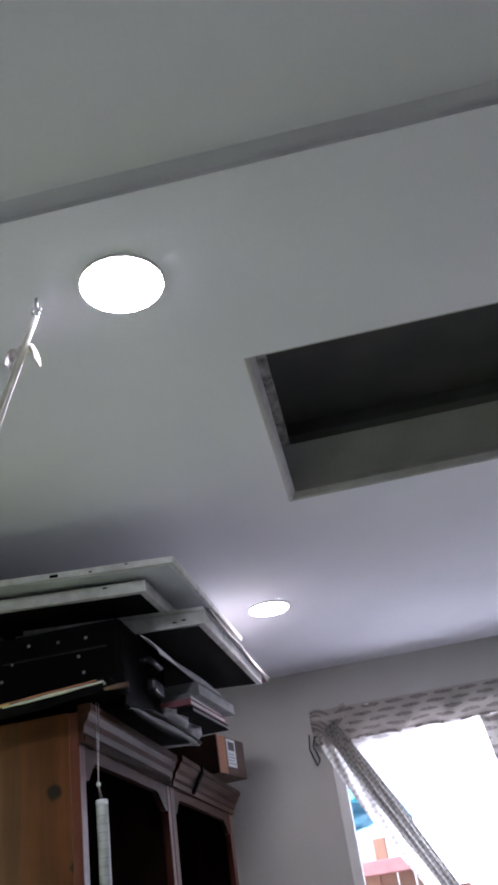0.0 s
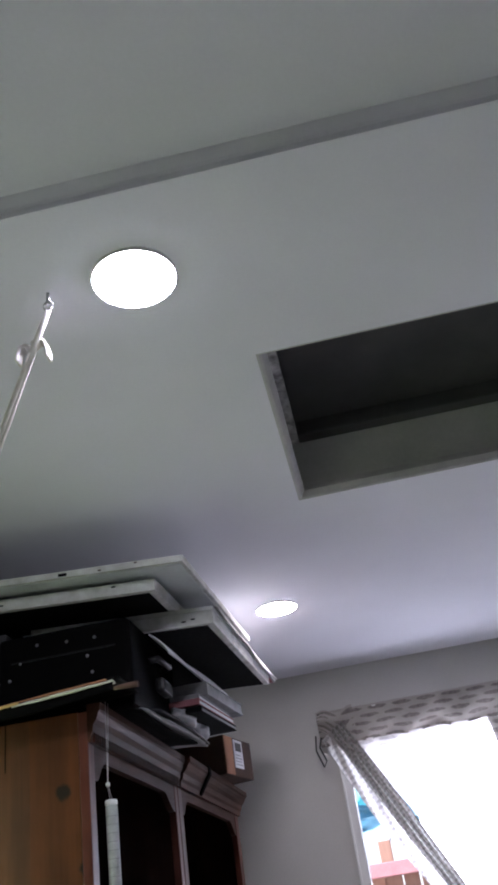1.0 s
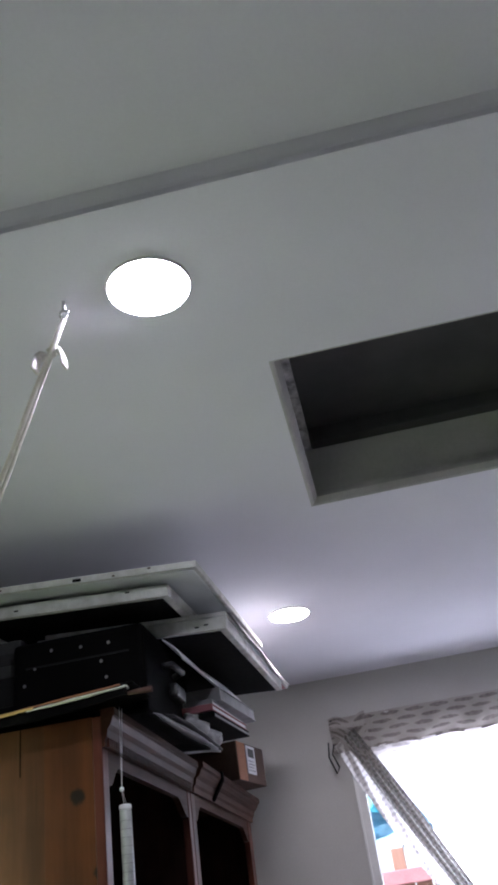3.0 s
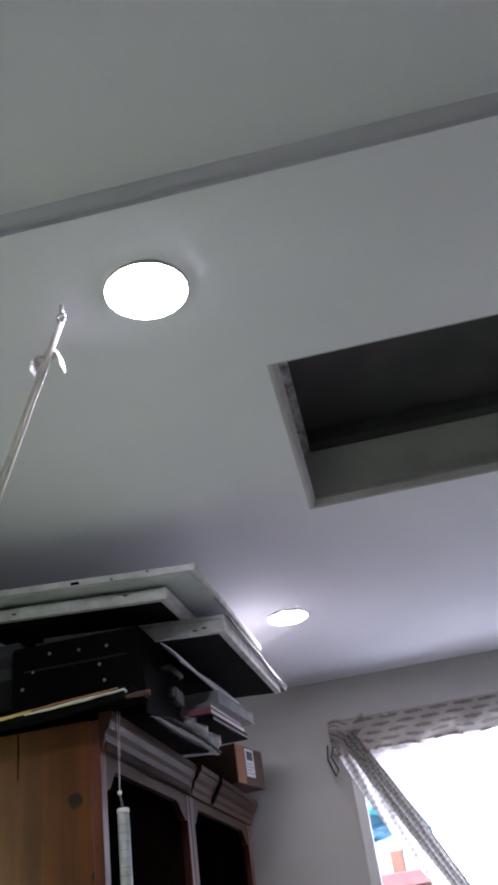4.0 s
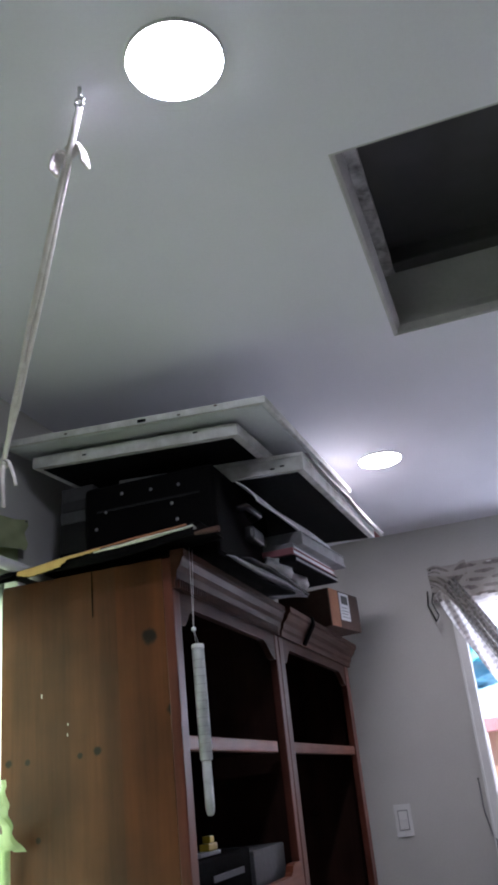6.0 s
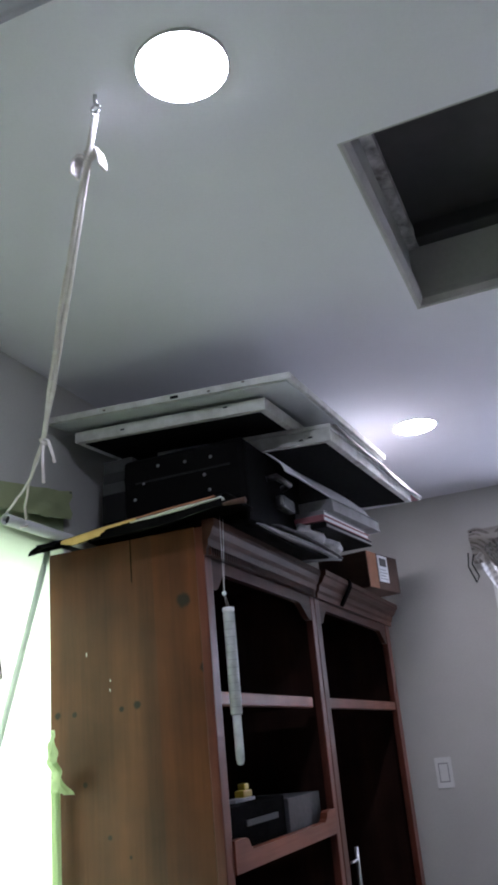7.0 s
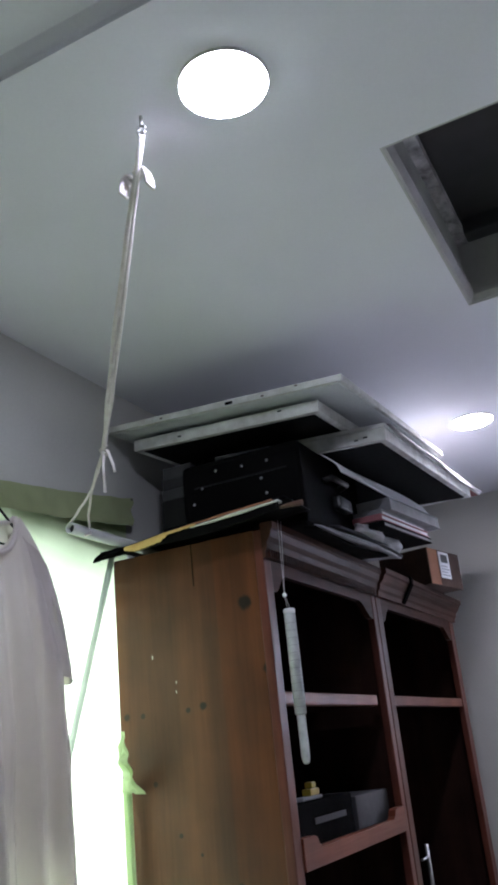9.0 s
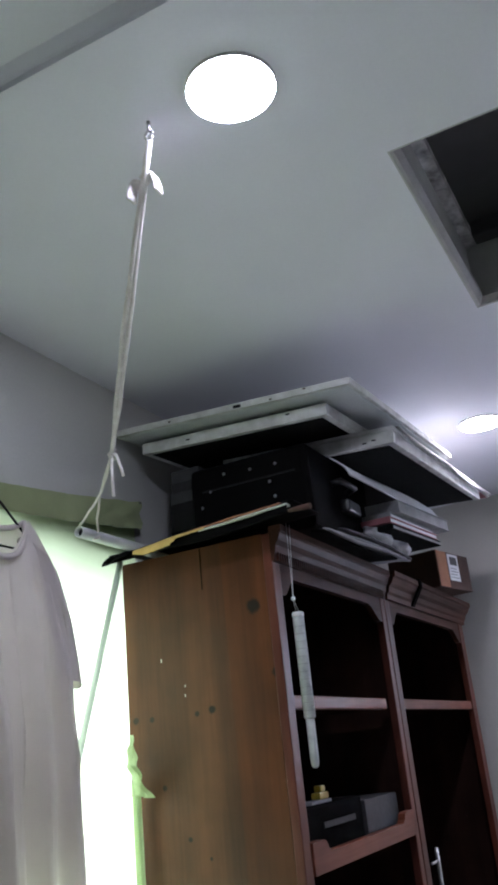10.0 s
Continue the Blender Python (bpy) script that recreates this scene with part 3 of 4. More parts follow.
# pole leaning in front of the curtain
pole = thing("leaning_pole", (-1.02, 1.08, 0.0), "thin pale pole leaning against the window", "pole")
part("shaft", tube([(-1.02, 1.08, 0.0), (-1.03, 1.379, 0.7), (-1.048, 1.863, 1.84)], 0.0075, 10), "palepole", pole)

# ---- hanging rod and its cord ----
rod = thing("hanging_rod", (-1.0, 1.65, 1.867), "white metal tube with its end slung from a cord", "curtain rod")
ring = 14
tube_pts = [(0.0105, 1.66), (0.0105, 1.642), (0.0135, 1.642), (0.0135, 2.45), (0.002, 2.45)]
bm = bmesh.new()
prev = None
for rad, y in tube_pts:
    cur = [bm.verts.new((-1.0 + rad * math.cos(k * math.tau / ring), y, 1.8665 + rad * math.sin(k * math.tau / ring))) for k in range(ring)]
    if prev:
        for k in range(ring):
            bm.faces.new((prev[k], prev[(k + 1) % ring], cur[(k + 1) % ring], cur[k])).smooth = True
    prev = cur
bmesh.ops.recalc_face_normals(bm, faces=bm.faces)
part("tube", bm, "pvc", rod)
# black disc painted in place of the shade inside the hollow end
part("bore_shade", tube([(-1.0, 1.655, 1.8665), (-1.0, 1.665, 1.8665)], 0.0103, 14), "dark", rod, "dark disc for the shade inside the open end")

HOOK = Vector((-0.418, 1.108, TOP))
sling = thing("tied_string", HOOK, "doubled white cotton cord tied to a ceiling hook", "cord")
hk = part("hook", tube([HOOK, HOOK + Vector((0, 0, -0.02))], 0.0035, 8), "steel", sling, "steel screw hook")
part("eye", tube([HOOK + Vector((0.007 * math.cos(a), 0, -0.027 + 0.008 * math.sin(a))) for a in [i * math.tau / 12 for i in range(12)]], 0.0028, 6), "steel", hk)
KNOT = Vector((-0.85, 1.572, 1.996))
H1 = HOOK + Vector((0, 0, -0.036))


def strand(a, b, off, sag, n=14):
    out = []
    for i in range(n + 1):
        s = i / n
        w = math.sin(math.pi * s)
        out.append(a.lerp(b, s) + Vector((off * w, 0.2 * off * w, -sag * w)) + Vector((0.003 * noise.noise((s * 7, off * 90, 1)), 0, 0.003 * noise.noise((s * 7, off * 90, 5)))))
    return out


part("strand", tube(strand(H1, KNOT, 0.001, 0.013), 0.005, 7), "cord", sling)
part("strand", tube(strand(H1, KNOT, -0.009, 0.017), 0.005, 7), "cord", sling)
part("loop", tube(strand(KNOT, Vector((-1.006, 1.652, 1.883)), 0.012, 0.006), 0.003, 6), "cord", sling)
part("loop", tube(strand(KNOT, Vector((-0.992, 1.70, 1.87)), -0.012, 0.004) + [Vector((-0.983, 1.695, 1.86)), Vector((-0.99, 1.68, 1.853))], 0.003, 6), "cord", sling)
part("knot", tube([KNOT + Vector((0.006, 0, 0.012)), KNOT + Vector((-0.004, 0, 0.0)), KNOT + Vector((0.004, 0, -0.012))], 0.008, 8), "cord", sling)
part("loose_end", tube([KNOT, KNOT + Vector((0.018, -0.01, -0.01)), KNOT + Vector((0.03, -0.01, -0.045)), KNOT + Vector((0.032, -0.008, -0.06))], 0.0035, 6), "cord", sling)
part("loose_end", tube([KNOT, KNOT + Vector((0.006, -0.012, -0.04)), KNOT + Vector((0.008, -0.012, -0.1))], 0.0035, 6), "cord", sling)
# ribbon bow near the hook
B = H1.lerp(KNOT, 0.115) + Vector((0.002, 0, 0.003))


def bow(side):
    pts = [Vector((0, 0, 0.004)), Vector((0.012, 0, 0.012)), Vector((0.022, 0, 0.004)), Vector((0.026, 0, -0.014)), Vector((0.027, 0, -0.03))]

    def f(u, v):
        i = min(int(u * 4), 3)
        p = pts[i].lerp(pts[i + 1], u * 4 - i)
        return (B.x + side * p.x * (1.15 if side > 0 else 1.0), B.y - 0.006 + 0.022 * (v - 0.5), B.z + p.z * (1 if side > 0 else 0.75) + (0 if side > 0 else -0.004))
    return sheet(f, 16, 4, thick=0.005)


part("bow_loop", bow(1), "cord", sling, "flat white ribbon loop")
part("bow_loop", bow(-1), "cord", sling, "flat white ribbon loop")

# ---- shirt on a hanger ----
SHX, SHY = -0.985, 1.36
hanger = thing("clothes_hanger", (SHX, SHY, 1.93), "dark wire clothes hanger carrying a shirt", "clothes hanger")
part("wire", tube([(SHX, SHY - 0.125, 1.795), (SHX, SHY - 0.02, 1.875), (SHX, SHY, 1.885), (SHX, SHY + 0.02, 1.875), (SHX, SHY + 0.125, 1.795), (SHX, SHY + 0.11, 1.788), (SHX, SHY - 0.11, 1.788), (SHX, SHY - 0.125, 1.795)], 0.0025, 6), "pitch", hanger)
part("hook", tube([(SHX, SHY, 1.885), (SHX, SHY, 1.92)] + [(SHX - 0.018 + 0.018 * math.cos(a), SHY, 1.925 + 0.018 * math.sin(a)) for a in [0, 0.6, 1.2, 1.8, 2.4, 3.0]] + [(LEFT + 0.02, SHY, 1.92)], 0.003, 6), "pitch", hanger)
shirt = thing("shirt", (SHX, SHY, 1.18), "pale grey cotton t-shirt hanging in front of a window", "shirt")


def body(side):
    def f(u, v):
        # u across from one side seam to the other, v from shoulder to hem
        s = u * 2 - 1
        h = 0.165 + 0.045 * min(1.0, v * 3) + 0.018 * v + (0.035 if side < 0 else 0.0) * v
        neck, a = 0.078, abs(s) * 0.155
        shoulder = 1.848 - 0.075 * max(0.0, a - neck) / 0.077
        dip = (0.085 if side > 0 else 0.02) * max(0.0, 1 - (a / neck) ** 2)
        top = shoulder - dip
        z = top + ((1.13 if side > 0 else 1.19) + 0.008 * math.sin(s * 5) - top) * v
        bulge = 0.04 * max(0.0, 1 - s * s) ** 0.5 * (0.35 + 0.65 * min(1.0, v * 2))
        ridge = (1 - abs(math.sin(s * 6.2 + 0.5 + 0.5 * v))) ** 2.2 + 0.6 * (1 - abs(math.sin(s * 9.7 + 1.9 - 0.4 * v))) ** 2.5
        fold = (0.04 * ridge - 0.016 + 0.009 * math.sin(s * 25 - v)) * min(1, v * 1.8) + 0.006 * noise.noise((s * 3, v * 5, side))
        return SHX + side * (bulge + 0.004) + fold * (1 - s ** 8), SHY + s * h, z
    return sheet(f, 120, 44)


part("front", body(1), "shirt", shirt)
part("back", body(-1), "shirt", shirt)


def sleeve(side):
    def f(u, v):
        a = u * math.tau
        c = Vector((SHX, SHY + side * (0.115 + 0.09 * v ** 0.6), 1.785 - 0.25 * v))
        w = Vector((0.026 * math.cos(a) * (1 + 0.25 * math.sin(3 * a)), side * (0.038 + 0.002 * v) * math.sin(a), -0.03 * (1 - v) ** 2 * math.sin(a) - 0.012 * v * math.sin(a)))
        return c + w + Vector((0.006 * noise.noise((u * 4, v * 3, side * 2)), 0, 0))
    return sheet(f, 24, 14)


part("sleeve", sleeve(1), "shirt", shirt)
part("sleeve", sleeve(-1), "shirt", shirt)
part("collar", tube([(SHX + 0.02 * math.sin(a) + 0.006, SHY + 0.08 * math.cos(a), 1.846 - 0.088 * max(0, math.sin(a)) - 0.02 * max(0, -math.sin(a))) for a in [i * math.tau / 28 for i in range(29)]], 0.006, 8), "shirt", shirt, "ribbed neckband")
part("size_label", block(SHX - 0.022, SHX - 0.020, SHY - 0.02, SHY + 0.02, 1.79, 1.815), "paper", shirt, "white neck label")

# ---- bookcases ----
CX0, FX = -1.08, -0.66     # back and front of both units
CT = 1.845


def arch(y0, y1, z_top, z_mid, z_end, n=8):
    """Apron outline in (y, z): straight top, flat middle below, an ogee bracket at either end."""
    pts = [(y0, z_top), (y1, z_top), (y1, z_end)]
    w = 0.10
    for i in range(n + 1):
        s = i / n
        pts.append((y1 - 0.018 - w * s, z_end + (z_mid - z_end) * (0.5 - 0.5 * math.cos(math.pi * s)) ** 0.8))
    for i in range(n + 1):
        s = 1 - i / n
        pts.append((y0 + 0.018 + w * s * 0.6, z_end + (z_mid - z_end) * (0.5 - 0.5 * math.cos(math.pi * s)) ** 0.8))
    pts.append((y0, z_end))
    return pts


def bookcase(y0, y1, stile0, stile1, label, planks):
    ob = thing("bookcase", ((CX0 + FX) / 2, (y0 + y1) / 2, 0), label, "bookcase", "bookcases side by side")
    # sides: glued boards on the side that is seen, plain on the other
    if planks:
        xs = (CX0, -0.955, -0.851, -0.795, FX - 0.022)
        for a, b, wood in zip(xs, xs[1:], ("dullpine", "dullpine", "dullpine", "pine")):
            part("plank", block(a, b - 0.0001, y0, y0 + 0.02, 0.0, CT), wood, ob, "amber pine plank" if wood == "pine" else "dusty faded pine plank")
    else:
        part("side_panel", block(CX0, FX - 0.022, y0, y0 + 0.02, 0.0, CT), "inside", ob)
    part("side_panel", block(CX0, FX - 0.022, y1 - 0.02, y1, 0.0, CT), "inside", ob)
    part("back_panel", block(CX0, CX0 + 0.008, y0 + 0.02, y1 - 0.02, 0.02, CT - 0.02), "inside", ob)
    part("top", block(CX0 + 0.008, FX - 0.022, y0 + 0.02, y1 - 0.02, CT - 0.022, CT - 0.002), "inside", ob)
    part("stile", block(FX - 0.022, FX, y0, y0 + stile0, 0, CT - 0.001, 0.003), "stile", ob)
    part("stile", block(FX - 0.022, FX, y1 - stile1, y1, 0, CT - 0.001, 0.003), "stile", ob)
    part("apron", prism(arch(y0 + stile0 + 0.0005, y1 - stile1 - 0.0005, CT - 0.001, 1.747, 1.703), "x", FX - 0.020, FX - 0.002), "cornice", ob, "shaped apron with bracket ends")
    for z in ((1.45, 1.115, 0.72, 0.36, 0.04) if planks else (1.45, 0.5, 0.04)):
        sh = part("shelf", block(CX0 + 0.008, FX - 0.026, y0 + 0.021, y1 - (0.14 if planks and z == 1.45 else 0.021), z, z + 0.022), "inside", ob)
        if z in (1.45, ):
            part("shelf_edge", block(FX - 0.0255, FX - 0.004, y0 + stile0 + 0.001, y1 - stile1 - (0.07 if planks else 0.001), z - 0.002, z + 0.028, 0.004), "rail", sh, "rounded reddish front edge")
    part("plinth", block(FX - 0.02, FX - 0.004, y0 + stile0 + 0.001, y1 - stile1 - 0.001, 0, 0.1), "rail", ob)
    # cornice in three stepped mouldings, with a fluted frieze under it
    k = 0.55 if planks else 0.8
    prof = [(FX + 0.001 + k * a, b) for a, b in ((0, 1.775), (0.012, 1.775), (0.014, 1.79), (0.022, 1.797), (0.026, 1.812), (0.04, 1.822), (0.05, 1.838),
                                                  (0.058, 1.842), (0.058, 1.858), (0, 1.858))]
    part("cornice", prism(prof, "y", y0 - 0.004 if planks else y0 + 0.001, y1 - 0.001), "cornice", ob, "stepped cornice moulding")
    if planks:
        first = None
        for i in range(int((y1 - y0 - 0.03) / 0.0125)):
            y = y0 + 0.01 + i * 0.0125
            if first is None:
                first = part("flute", block(FX + 0.0072, FX + 0.0145, y, y + 0.006, 1.776, 1.796), "cornice", ob)
            else:
                more = new("flute", first.data)
                more.parent = ob
                more.location = (0, i * 0.0125, 0)
    return ob


U = 2.703
b1 = bookcase(1.915, U - 0.003, 0.04, 0.034, "tall open pine bookcase with amber side and reddish front", True)
b2 = bookcase(U + 0.003, 3.675, 0.045, 0.06, "tall open reddish pine bookcase beside another, mostly empty", False)
# retaining rail with raised ends in the first unit
RY0, RY1 = 1.957, 2.664
part("retaining_rail", prism([(RY0, 1.112), (RY1, 1.112), (RY1, 1.176), (RY1 - 0.06, 1.176), (RY1 - 0.075, 1.172), (RY1 - 0.085, 1.158), (RY1 - 0.1, 1.15),
                              (RY0 + 0.1, 1.15), (RY0 + 0.085, 1.158), (RY0 + 0.075, 1.172), (RY0 + 0.06, 1.176), (RY0, 1.176)], "x", FX - 0.016, FX + 0.004), "rail", b1, "rail with raised shaped ends")
part("split", block(-0.852, -0.85, 1.9135, 1.916, 1.743, CT), "pitch", b1, "dark split in the board")
r = rng(12)
# three short white flecks on the side boards
for x, z in ((-0.98, 1.588), (-0.918, 1.525), (-0.919, 1.503)):
    part("white_fleck", block(x, x + 0.0015 + 0.001 * r.random(), 1.9142, 1.916, z, z + 0.004 + 0.007 * r.random()), "edge", b1, "small white fleck")
part("strap", prism([(FX + 0.014, 1.778), (FX + 0.052, 1.838), (FX + 0.052, 1.863), (FX - 0.02, 1.863), (FX - 0.02, 1.859), (FX + 0.048, 1.859), (FX + 0.048, 1.842), (FX + 0.008, 1.778)], "y", 2.955, 2.985), "pitch", b2, "black strap over the cornice")
part("latch", tube([(-0.69, 2.935, 0.93), (-0.69, 2.935, 1.045)], 0.006, 8), "steel", b2, "steel bracket")
part("latch", tube([(-0.69, 2.87, 1.01), (-0.69, 2.935, 1.01)], 0.004, 8), "steel", b2, "steel bracket")

# things on the shelf at the retaining rail
ZS = 1.1375
dev = thing("black_box", (-0.82, 2.2, ZS), "black plastic box with a grey slot, on a shelf", "box")
part("body", block(-0.98, -0.70, 1.985, 2.385, ZS, 1.238, 0.006), "pitch", dev)
part("slot", block(-0.6995, -0.697, 2.125, 2.325, 1.188, 1.201), "darkgrey", dev, "pale grey slot")
gb = thing("grey_box", (-0.8, 2.5, ZS), "dark grey flat box standing on a shelf", "box")
part("body", block(-0.88, -0.695, 2.395, 2.655, ZS, 1.226, 0.004), "darkgrey", gb)
yt = thing("yellow_clip", (-0.73, 2.17, 1.238), "small yellow plastic clip on a black box", "clip")
part("base", block(-0.75, -0.72, 2.12, 2.24, 1.238, 1.246, 0.002), "greypaper", yt)
part("jaw", block(-0.748, -0.724, 2.18, 2.235, 1.246, 1.262, 0.004), "yellowplastic", yt)
part("jaw", block(-0.746, -0.726, 2.195, 2.222, 1.262, 1.277, 0.004), "yellowplastic", yt)

# ---- graduated tube hung from the cornice ----
SXX, SYY = -0.624, 1.946
stick = thing("acrylic_tube", (SXX, SYY, 1.66), "clear graduated two-step acrylic tube hung on thin threads", "tube")
part("upper_tube", lathe([(0.0115, 1.424), (0.013, 1.427), (0.013, 1.642), (0.012, 1.644)], (SXX, SYY, 0), 16), "acrylic", stick)
part("cap", lathe([(0.0128, 1.6445), (0.0135, 1.646), (0.0135, 1.653), (0.012, 1.655)], (SXX, SYY, 0), 16), "white", stick, "white cap")
part("lower_tube", lathe([(0.003, 1.322), (0.007, 1.325), (0.009, 1.333), (0.0095, 1.34), (0.0095, 1.4235)], (SXX, SYY, 0), 16), "acrylic", stick)
for i in range(12):
    z = 1.44 + i * 0.0165
    part("mark", lathe([(0.01302, z), (0.0132, z + 0.0002), (0.0132, z + 0.0006), (0.01302, z + 0.0008)], (SXX, SYY, 0), 16), "greypaper", stick)
part("thread", tube([(SXX, SYY - 0.008, 1.655), (SXX - 0.002, SYY - 0.012, 1.685), (SXX + 0.002, SYY - 0.012, 1.862)], 0.0005, 5), "cord", stick)
part("thread", tube([(SXX, SYY + 0.008, 1.655), (SXX - 0.002, SYY - 0.010, 1.685), (SXX + 0.002, SYY + 0.006, 1.862)], 0.0005, 5), "cord", stick)
part("bead", lathe([(0.001, 1.680), (0.005, 1.683), (0.005, 1.688), (0.001, 1.691)], (SXX - 0.002, SYY - 0.011, 0), 10), "white", stick)

# ---- on top of the bookcases ----
Z0 = 1.858


def turned(x, y, z, rx=0, ry=0, rz=0):
    return pose(x, y, z, rx, ry, rz)


# black portfolio hanging over the near edge
pf = thing("portfolio", (-0.85, 1.96, Z0), "worn black portfolio with yellowed papers, sagging over a bookcase edge", "portfolio")


def sag(x):
    """Height of the portfolio's overhanging edge, low toward the wall."""
    return 1.847 + 0.031 * max(0.0, (x + 0.98) / 0.38) ** 0.8


def leaf(x0, x1, y0, y1, lift, thick, k):
    """A limp sheet that overhangs the bookcase edge and bows with it."""
    def f(u, v):
        x = x0 + (x1 - x0) * u
        z = sag(x)
        z += (max(z, 1.8625) - z) * min(1.0, v * 2.1)
        return x, y0 + (y1 - y0) * v + 0.004 * noise.noise((u * 5, k, 0)) * (1 - v), z + lift + 0.0012 * noise.noise((u * 6 + k, v * 4, k))
    return sheet(f, 40, 10, thick=thick)


part("cover", leaf(-1.065, -0.56, 1.84, 1.994, 0.008, 0.004, 2), "black", pf)
part("paper_edge", leaf(-0.86, -0.585, 1.826, 1.85, 0.0035, 0.003, 2), "orange", pf, "faded orange paper edges")
part("paper_edge", leaf(-0.81, -0.57, 1.828, 1.85, -0.0015, 0.004, 2), "mint", pf, "pale paper edges")


def hanging(u, v):
    x = -1.06 + 0.49 * u
    low = 1.834 + 0.02 * max(0.0, (x + 0.98) / 0.38) ** 2
    return x, 1.836 + 0.006 * math.sin(u * 9 + v * 2), sag(x) + 0.006 + (low - sag(x) - 0.006) * v


part("hanging_cover", sheet(hanging, 40, 8, thick=0.003), "black", pf)


def card(u, v):
    x = -0.982 + 0.2 * u
    deep = 0.008 + 0.011 * min(1.0, u * 7) if u < 0.56 else 0.0135 - 0.009 * (u - 0.56)
    deep -= 0.005 if u > 0.6 else 0.0
    ragged = 0.0016 * noise.noise((u * 22, 3, 1)) * v
    return x, 1.824 + 0.003 * math.sin(u * 8) - 0.003 * v, sag(x) + 0.001 - deep * v + ragged


part("torn_edge", sheet(card, 50, 6, thick=0.0015), "yellow", pf, "torn yellow card")


def corner_flap(u, v):
    return -1.06 + 0.07 * u, 1.838 - 0.036 * math.sin(v * 1.5) + 0.006 * math.sin(u * 7), 1.852 + 0.004 * u - (0.03 - 0.01 * u) * v


part("drooping_corner", sheet(corner_flap, 10, 8, thick=0.003), "pitch", pf)
part("spine", tube([(-0.57, 1.84, 1.862), (-0.545, 1.838, 1.862), (-0.515, 1.836, 1.861)], [0.004, 0.006, 0.007], 8), "card", pf, "brown rolled spine end")

# black studded case
case = thing("black_case", (-0.7, 2.2, Z0), "black hard case with steel studs and rounded corners", "case")
part("shell", block(-0.91, -0.572, 1.997, 2.42, Z0, 2.077, 0.016, segments=3), "black", case)
for x, z in ((-0.808, 2.046), (-0.732, 2.041), (-0.661, 2.039), (-0.681, 1.996), (-0.67, 1.955), (-0.851, 2.007), (-0.878, 1.969)):
    part("stud", tube([(x, 2.002, z), (x, 1.997, z), (x, 1.995, z)], [0.0045, 0.0045, 0.002], 10), "stud", case, "dulled steel stud")
for x, z in ((-0.865, 2.022), (-0.615, 2.022), (-0.615, 1.91), (-0.865, 1.91)):
    part("corner_patch", block(x - 0.028, x + 0.028, 1.9965, 2.0, z - 0.024, z + 0.024, 0.0015), "black", case, "black leather corner patch")
part("lid_band", block(-0.875, -0.61, 1.996, 2.0, 2.008, 2.013), "blackbox", case)
part("handle", tube([(-0.557, 2.1, 1.985), (-0.535, 2.11, 1.99), (-0.532, 2.2, 1.99), (-0.557, 2.21, 1.985)], 0.009, 8), "blackbox", case)
part("corner_cap", block(-0.56, -0.535, 2.15, 2.24, 1.92, 1.955, 0.008), "blackbox", case, "black corner cap")

bs = thing("small_book_stack", (-0.95, 2.1, Z0), "small stack of dark grey books beside a case", "books")
z = Z0
for i, (h, w) in enumerate(((0.08, 0.09), (0.075, 0.092), (0.032, 0.09), (0.03, 0.085), (0.036, 0.088))):
    part("book", block(-1.0, -1.0 + w, 2.03 + 0.005 * i, 2.32, z, z + h - 0.001, 0.003), ("under", "blackbox", "bookgrey", "darkgrey", "bookgrey")[i], bs)
    z += h


# flat boards across the top
def flat_board(name, w, d, h, m, label, category, top, under, rim=0.012):
    """A flat panel in its own frame: near right corner at the origin, running to -x and +y."""
    base = m.translation
    ob = thing(name, base, label, category, "boards stored on the bookcases")
    part("panel", block(-w + rim, -rim, rim, d - rim, 0.002, h - 0.002, m=m), top, ob)
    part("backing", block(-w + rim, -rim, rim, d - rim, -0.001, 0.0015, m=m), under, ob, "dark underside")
    for x0, x1, y0, y1 in ((-w, 0, 0, rim), (-w, 0, d - rim, d), (-w, -w + rim, rim, d - rim), (-rim, 0, rim, d - rim)):
        part("edge", block(x0, x1, y0, y1, 0, h, 0.0025, m=m), "edge", ob)
    return ob


AM = turned(-0.4, 1.889, 2.143, 4.0, 3.6, 0)
CM1, CM2 = turned(-0.49, 1.955, 2.1115, 3.6, 3.4, 0), turned(-0.391, 2.148, 2.068, 3.7, 3.4, 0)
PM = turned(-0.389, 2.15, 2.1035, 3.75, 3.4, 0)
ba = flat_board("large_board", 0.67, 0.94, 0.017, AM, "large thin grey board with worn white edges, lying flat", "board", "canvas", "canvas")
part("chip", block(-0.31, -0.287, -0.0012, 0.006, 0.003, 0.012, 0.003, m=AM), "pitch", ba, "dark chip in the edge")
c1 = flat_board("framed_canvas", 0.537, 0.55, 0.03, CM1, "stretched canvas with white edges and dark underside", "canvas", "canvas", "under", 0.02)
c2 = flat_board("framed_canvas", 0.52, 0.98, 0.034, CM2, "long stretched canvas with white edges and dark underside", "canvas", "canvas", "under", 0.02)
flat_board("white_board", 0.5, 1.16, 0.012, PM, "thin smudged board lying on a canvas under a lamp", "board", "boardtop", "pink", 0.008)


for ob, m, w, spots in ((c1, CM1, 0.53, ((-0.40, 0.012), (-0.11, 0.02))), (c2, CM2, 0.52, ((-0.085, 0.01), (-0.06, 0.014), (-0.3, 0.022)))):
    for x, z in spots:
        part("chip", block(x, x + 0.012, -0.0012, 0.004, z, z + 0.004, 0.001, m=m, segments=1), "pitch", ob, "dark nick in the edge")
for x, z in ((-0.5, 0.006), (-0.12, 0.011), (-0.21, 0.004)):
    part("chip", block(x, x + 0.008, -0.001, 0.004, z, z + 0.004, 0.001, m=AM, segments=1), "card", ba, "brown nick in the edge")

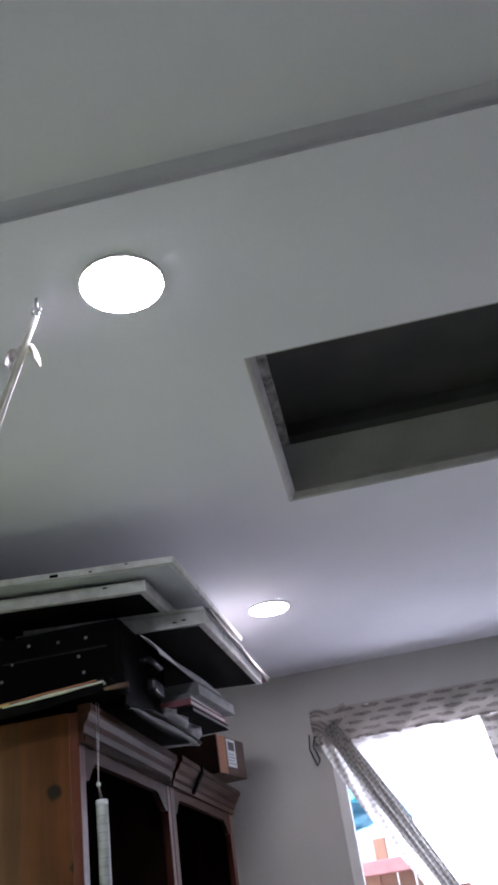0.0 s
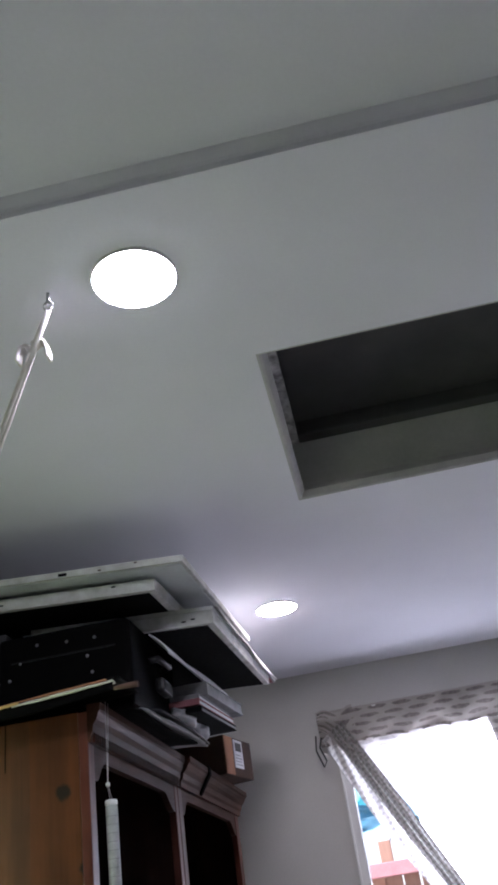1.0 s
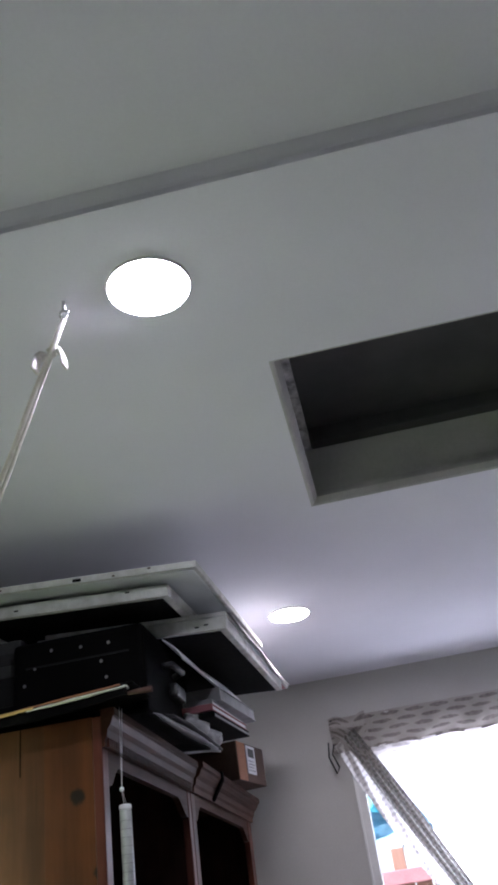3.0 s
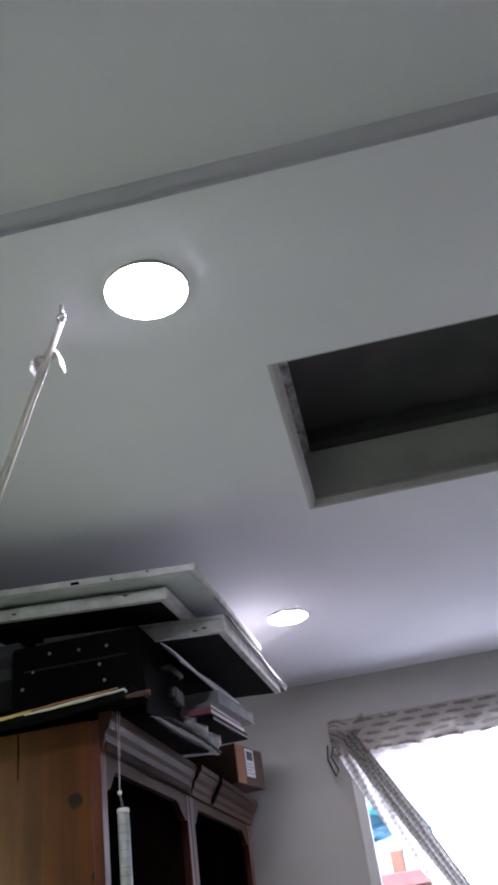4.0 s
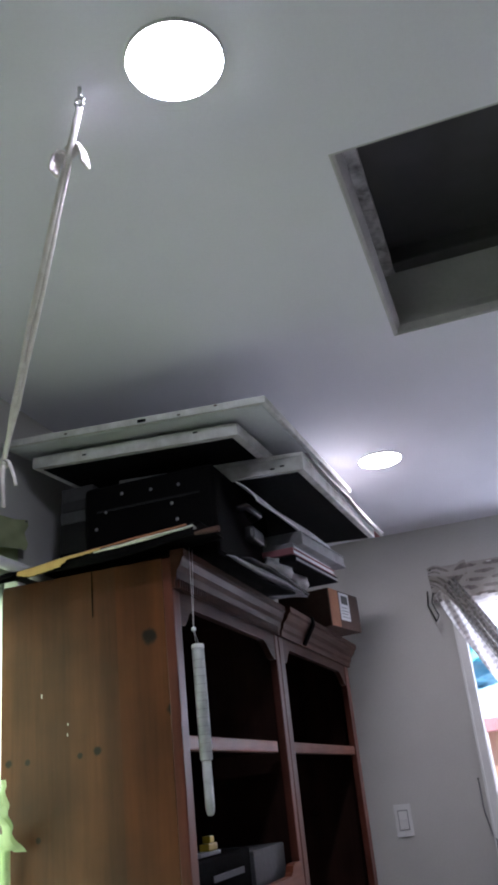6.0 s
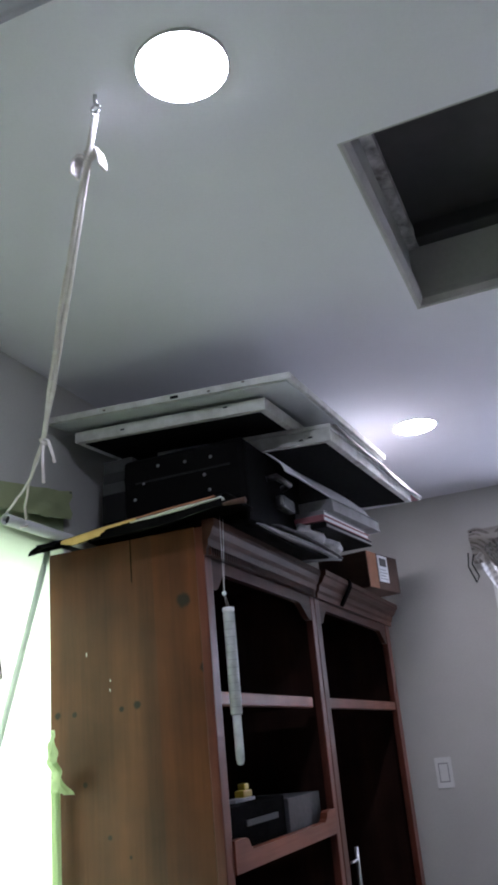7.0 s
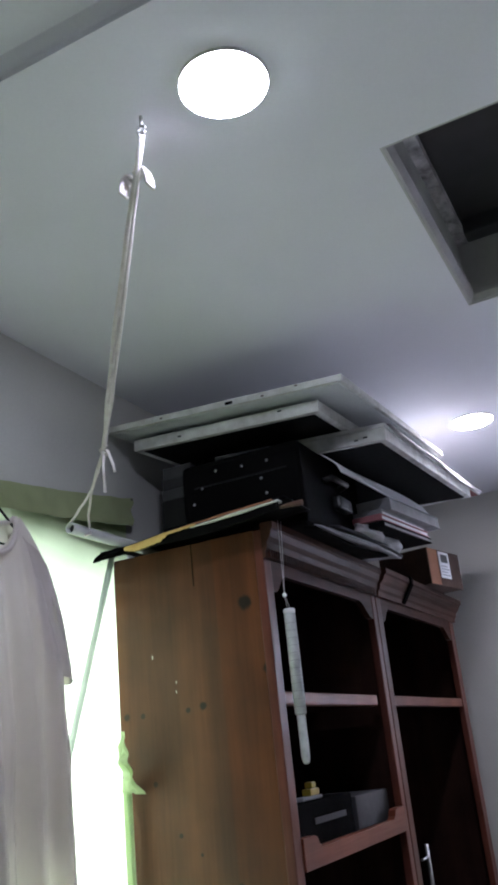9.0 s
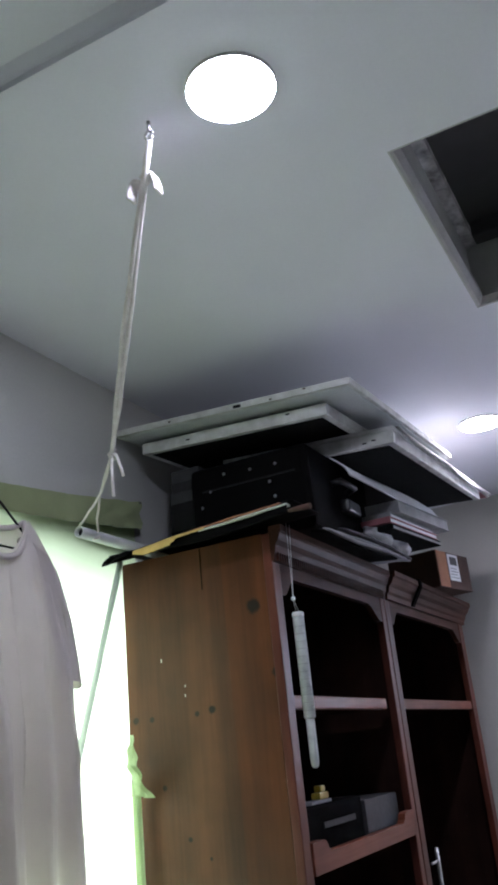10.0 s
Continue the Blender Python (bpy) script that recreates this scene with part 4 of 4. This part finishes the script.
# two limp sheets on the thin board, lapping over its lamp-side edge
for y0, y1, far in ((0.03, 0.57, 0.018), (0.5, 1.145, 0.03)):
    lp = thing("loose_paper", PM @ Vector((-0.015, y0, 0.013)), "limp smudged grey sheet lapping over the edge of a board", "paper", "loose sheets on the boards")

    def lap(u, v, y0=y0, y1=y1, far=far):
        reach = far * max(0.0, math.sin(math.pi * (0.12 + 0.8 * v))) ** 0.7
        s = max(0.0, (u - 0.6) / 0.4)
        x = -0.022 + 0.023 * min(1.0, u / 0.6) + 0.006 * min(1.0, s * 2) + 0.004 * s
        return PM @ Vector((x, y0 + (y1 - y0) * v, 0.0155 + (0.002 if y0 > 0.3 else 0.0) - reach * s ** 1.3 + 0.0015 * noise.noise((u * 5, v * 6, y0))))
    part("sheet", sheet(lap, 16, 30, thick=0.001), "boardtop", lp)

# papers and books toward the far end
def book(x0, x1, y0, y1, z0, h, cover, m, label, pages="paper"):
    ob = thing("book", m.translation, label, "book", "books on the bookcases")
    part("page_block", block(x0 + 0.004, x1 - 0.004, y0 + 0.004, y1 - 0.002, z0 + 0.003, z0 + h - 0.003, m=m), pages, ob)
    part("cover", block(x0, x1, y0, y1, z0, z0 + 0.003, 0.001, m=m, segments=1), cover, ob)
    part("cover", block(x0, x1, y0, y1, z0 + h - 0.003, z0 + h, 0.001, m=m, segments=1), cover, ob)
    part("spine", block(x0, x1, y0 - 0.003, y0 + 0.003, z0, z0 + h, 0.001, m=m, segments=1), cover, ob)
    return ob


book(-0.31, 0.004, 0.0, 0.44, 0.0, 0.016, "under", turned(-0.489, 2.34, 1.897, 3, 0, -2), "dark book under a pile of thin books", "greypaper")
book(-0.3, 0.0, 0.0, 0.43, 0.0, 0.017, "pink", turned(-0.487, 2.33, 1.914, 3, 0, -2), "thin book with a faded pink cover")
book(-0.3, 0.0, 0.0, 0.42, 0.0, 0.015, "greypaper", turned(-0.489, 2.345, 1.932, 3, 0, -1), "thin book with a grey paper cover")
book(-0.28, 0.0, 0.0, 0.5, 0.0, 0.036, "greypaper", turned(-0.472, 2.385, 1.950, 4, 0, -1.5), "thick grey book with pale page edges", "greypaper")


def curl(u, v):
    lo = 1.993 - 0.016 * math.sin(math.pi * min(1, u * 1.1)) + 0.05 * u
    hi = 2.052 + 0.016 * math.sin(math.pi * u * 0.8) + 0.02 * u
    return -0.50 - 0.05 * v + 0.02 * u + 0.01 * math.sin(u * 5 + v * 3), 2.09 + 0.8 * u, lo + (hi - lo) * v


lp = thing("loose_paper", (-0.5, 2.5, 2.0), "large loose white sheet drooping over books", "paper")
part("sheet", sheet(curl, 30, 10, thick=0.003), "paper", lp)


def crumple(cx, cy, cz, rx, ry, rz, seed):
    bm = bmesh.new()
    bmesh.ops.create_icosphere(bm, subdivisions=4, radius=1)
    for v in bm.verts:
        p = v.co.copy()
        k = 1 + 0.35 * noise.noise(p * 1.7 + Vector((seed, 0, 0))) + 0.16 * abs(noise.noise(p * 4.5 + Vector((0, seed, 0))))
        v.co = Vector((cx + p.x * rx * k, cy + p.y * ry * k, max(cz + p.z * rz * k, Z0 + 0.0005)))
    for fc in bm.faces:
        fc.smooth = True
    return bm


bag = thing("plastic_bag", (-0.54, 2.72, Z0), "crumpled white plastic bag among books", "bag")
part("crumpled_film", crumple(-0.552, 2.4, 1.9, 0.032, 0.09, 0.02, 3), "plasticbag", bag)
bag = thing("plastic_bag", (-0.54, 2.95, Z0), "crumpled white plastic bag among books", "bag")
part("crumpled_film", crumple(-0.552, 2.58, 1.896, 0.03, 0.08, 0.02, 8), "plasticbag", bag)

# magazines sliding over the cornice
for i, (y0, y1, x1, z, mt, lab) in enumerate(((1.98, 2.5, -0.565, 0.0, "under", "dark magazine drooping over a bookcase cornice"), (2.0, 2.56, -0.555, 0.007, "greypaper", "grey newspaper drooping over a bookcase cornice"),
                                              (2.06, 2.62, -0.56, 0.014, "greypaper", "grey magazine drooping over a bookcase cornice"), (2.1, 2.6, -0.55, 0.021, "darkgrey", "dark grey magazine drooping over a bookcase cornice"))):
    mg = thing("magazine", (-0.62, y0, Z0 + z), lab, "magazine", "magazines on the cornice")

    def leafed(u, v, y0=y0, y1=y1, x1=x1, z=z, i=i):
        droop = 0.013 * max(0.0, (u - 0.72) / 0.28) ** 1.5 * (0.7 + 0.5 * math.sin(v * 4 + i))
        return -0.85 + (x1 + 0.85) * u + 0.015 * v * u, y0 + (y1 - y0) * v + 0.05 * u, Z0 + z + 0.0075 - droop + 0.004 * noise.noise((u * 4, v * 5, i * 3))
    part("page_block", sheet(leafed, 24, 20, thick=0.005), mt, mg)

cb = thing("cardboard_box", (-0.62, 3.25, Z0), "brown cardboard box with a white label, on a bookcase", "box")
CBM = turned(-0.585, 3.15, Z0 + 0.001, 0, 0, -12)
part("body", block(-0.2, 0.0, 0.0, 0.26, 0.0, 0.135, 0.004, m=CBM), "card", cb)
part("end_panel", block(-0.198, -0.002, -0.003, -0.0005, 0.002, 0.133, m=CBM), "card", cb)
part("stripe", block(0.0005, 0.002, 0.0, 0.075, 0.002, 0.133, m=CBM), "orange", cb, "orange printed stripe")
part("label", block(0.0005, 0.0025, 0.085, 0.165, 0.03, 0.128, m=CBM), "paper", cb, "white printed label")
part("print_block", block(0.0026, 0.0034, 0.098, 0.152, 0.088, 0.118, m=CBM), "dark", cb)
for i in range(4):
    part("print_bar", block(0.0026, 0.0034, 0.095, 0.155 - 0.012 * (i % 2), 0.04 + i * 0.011, 0.043 + i * 0.011, m=CBM), "greypaper", cb)
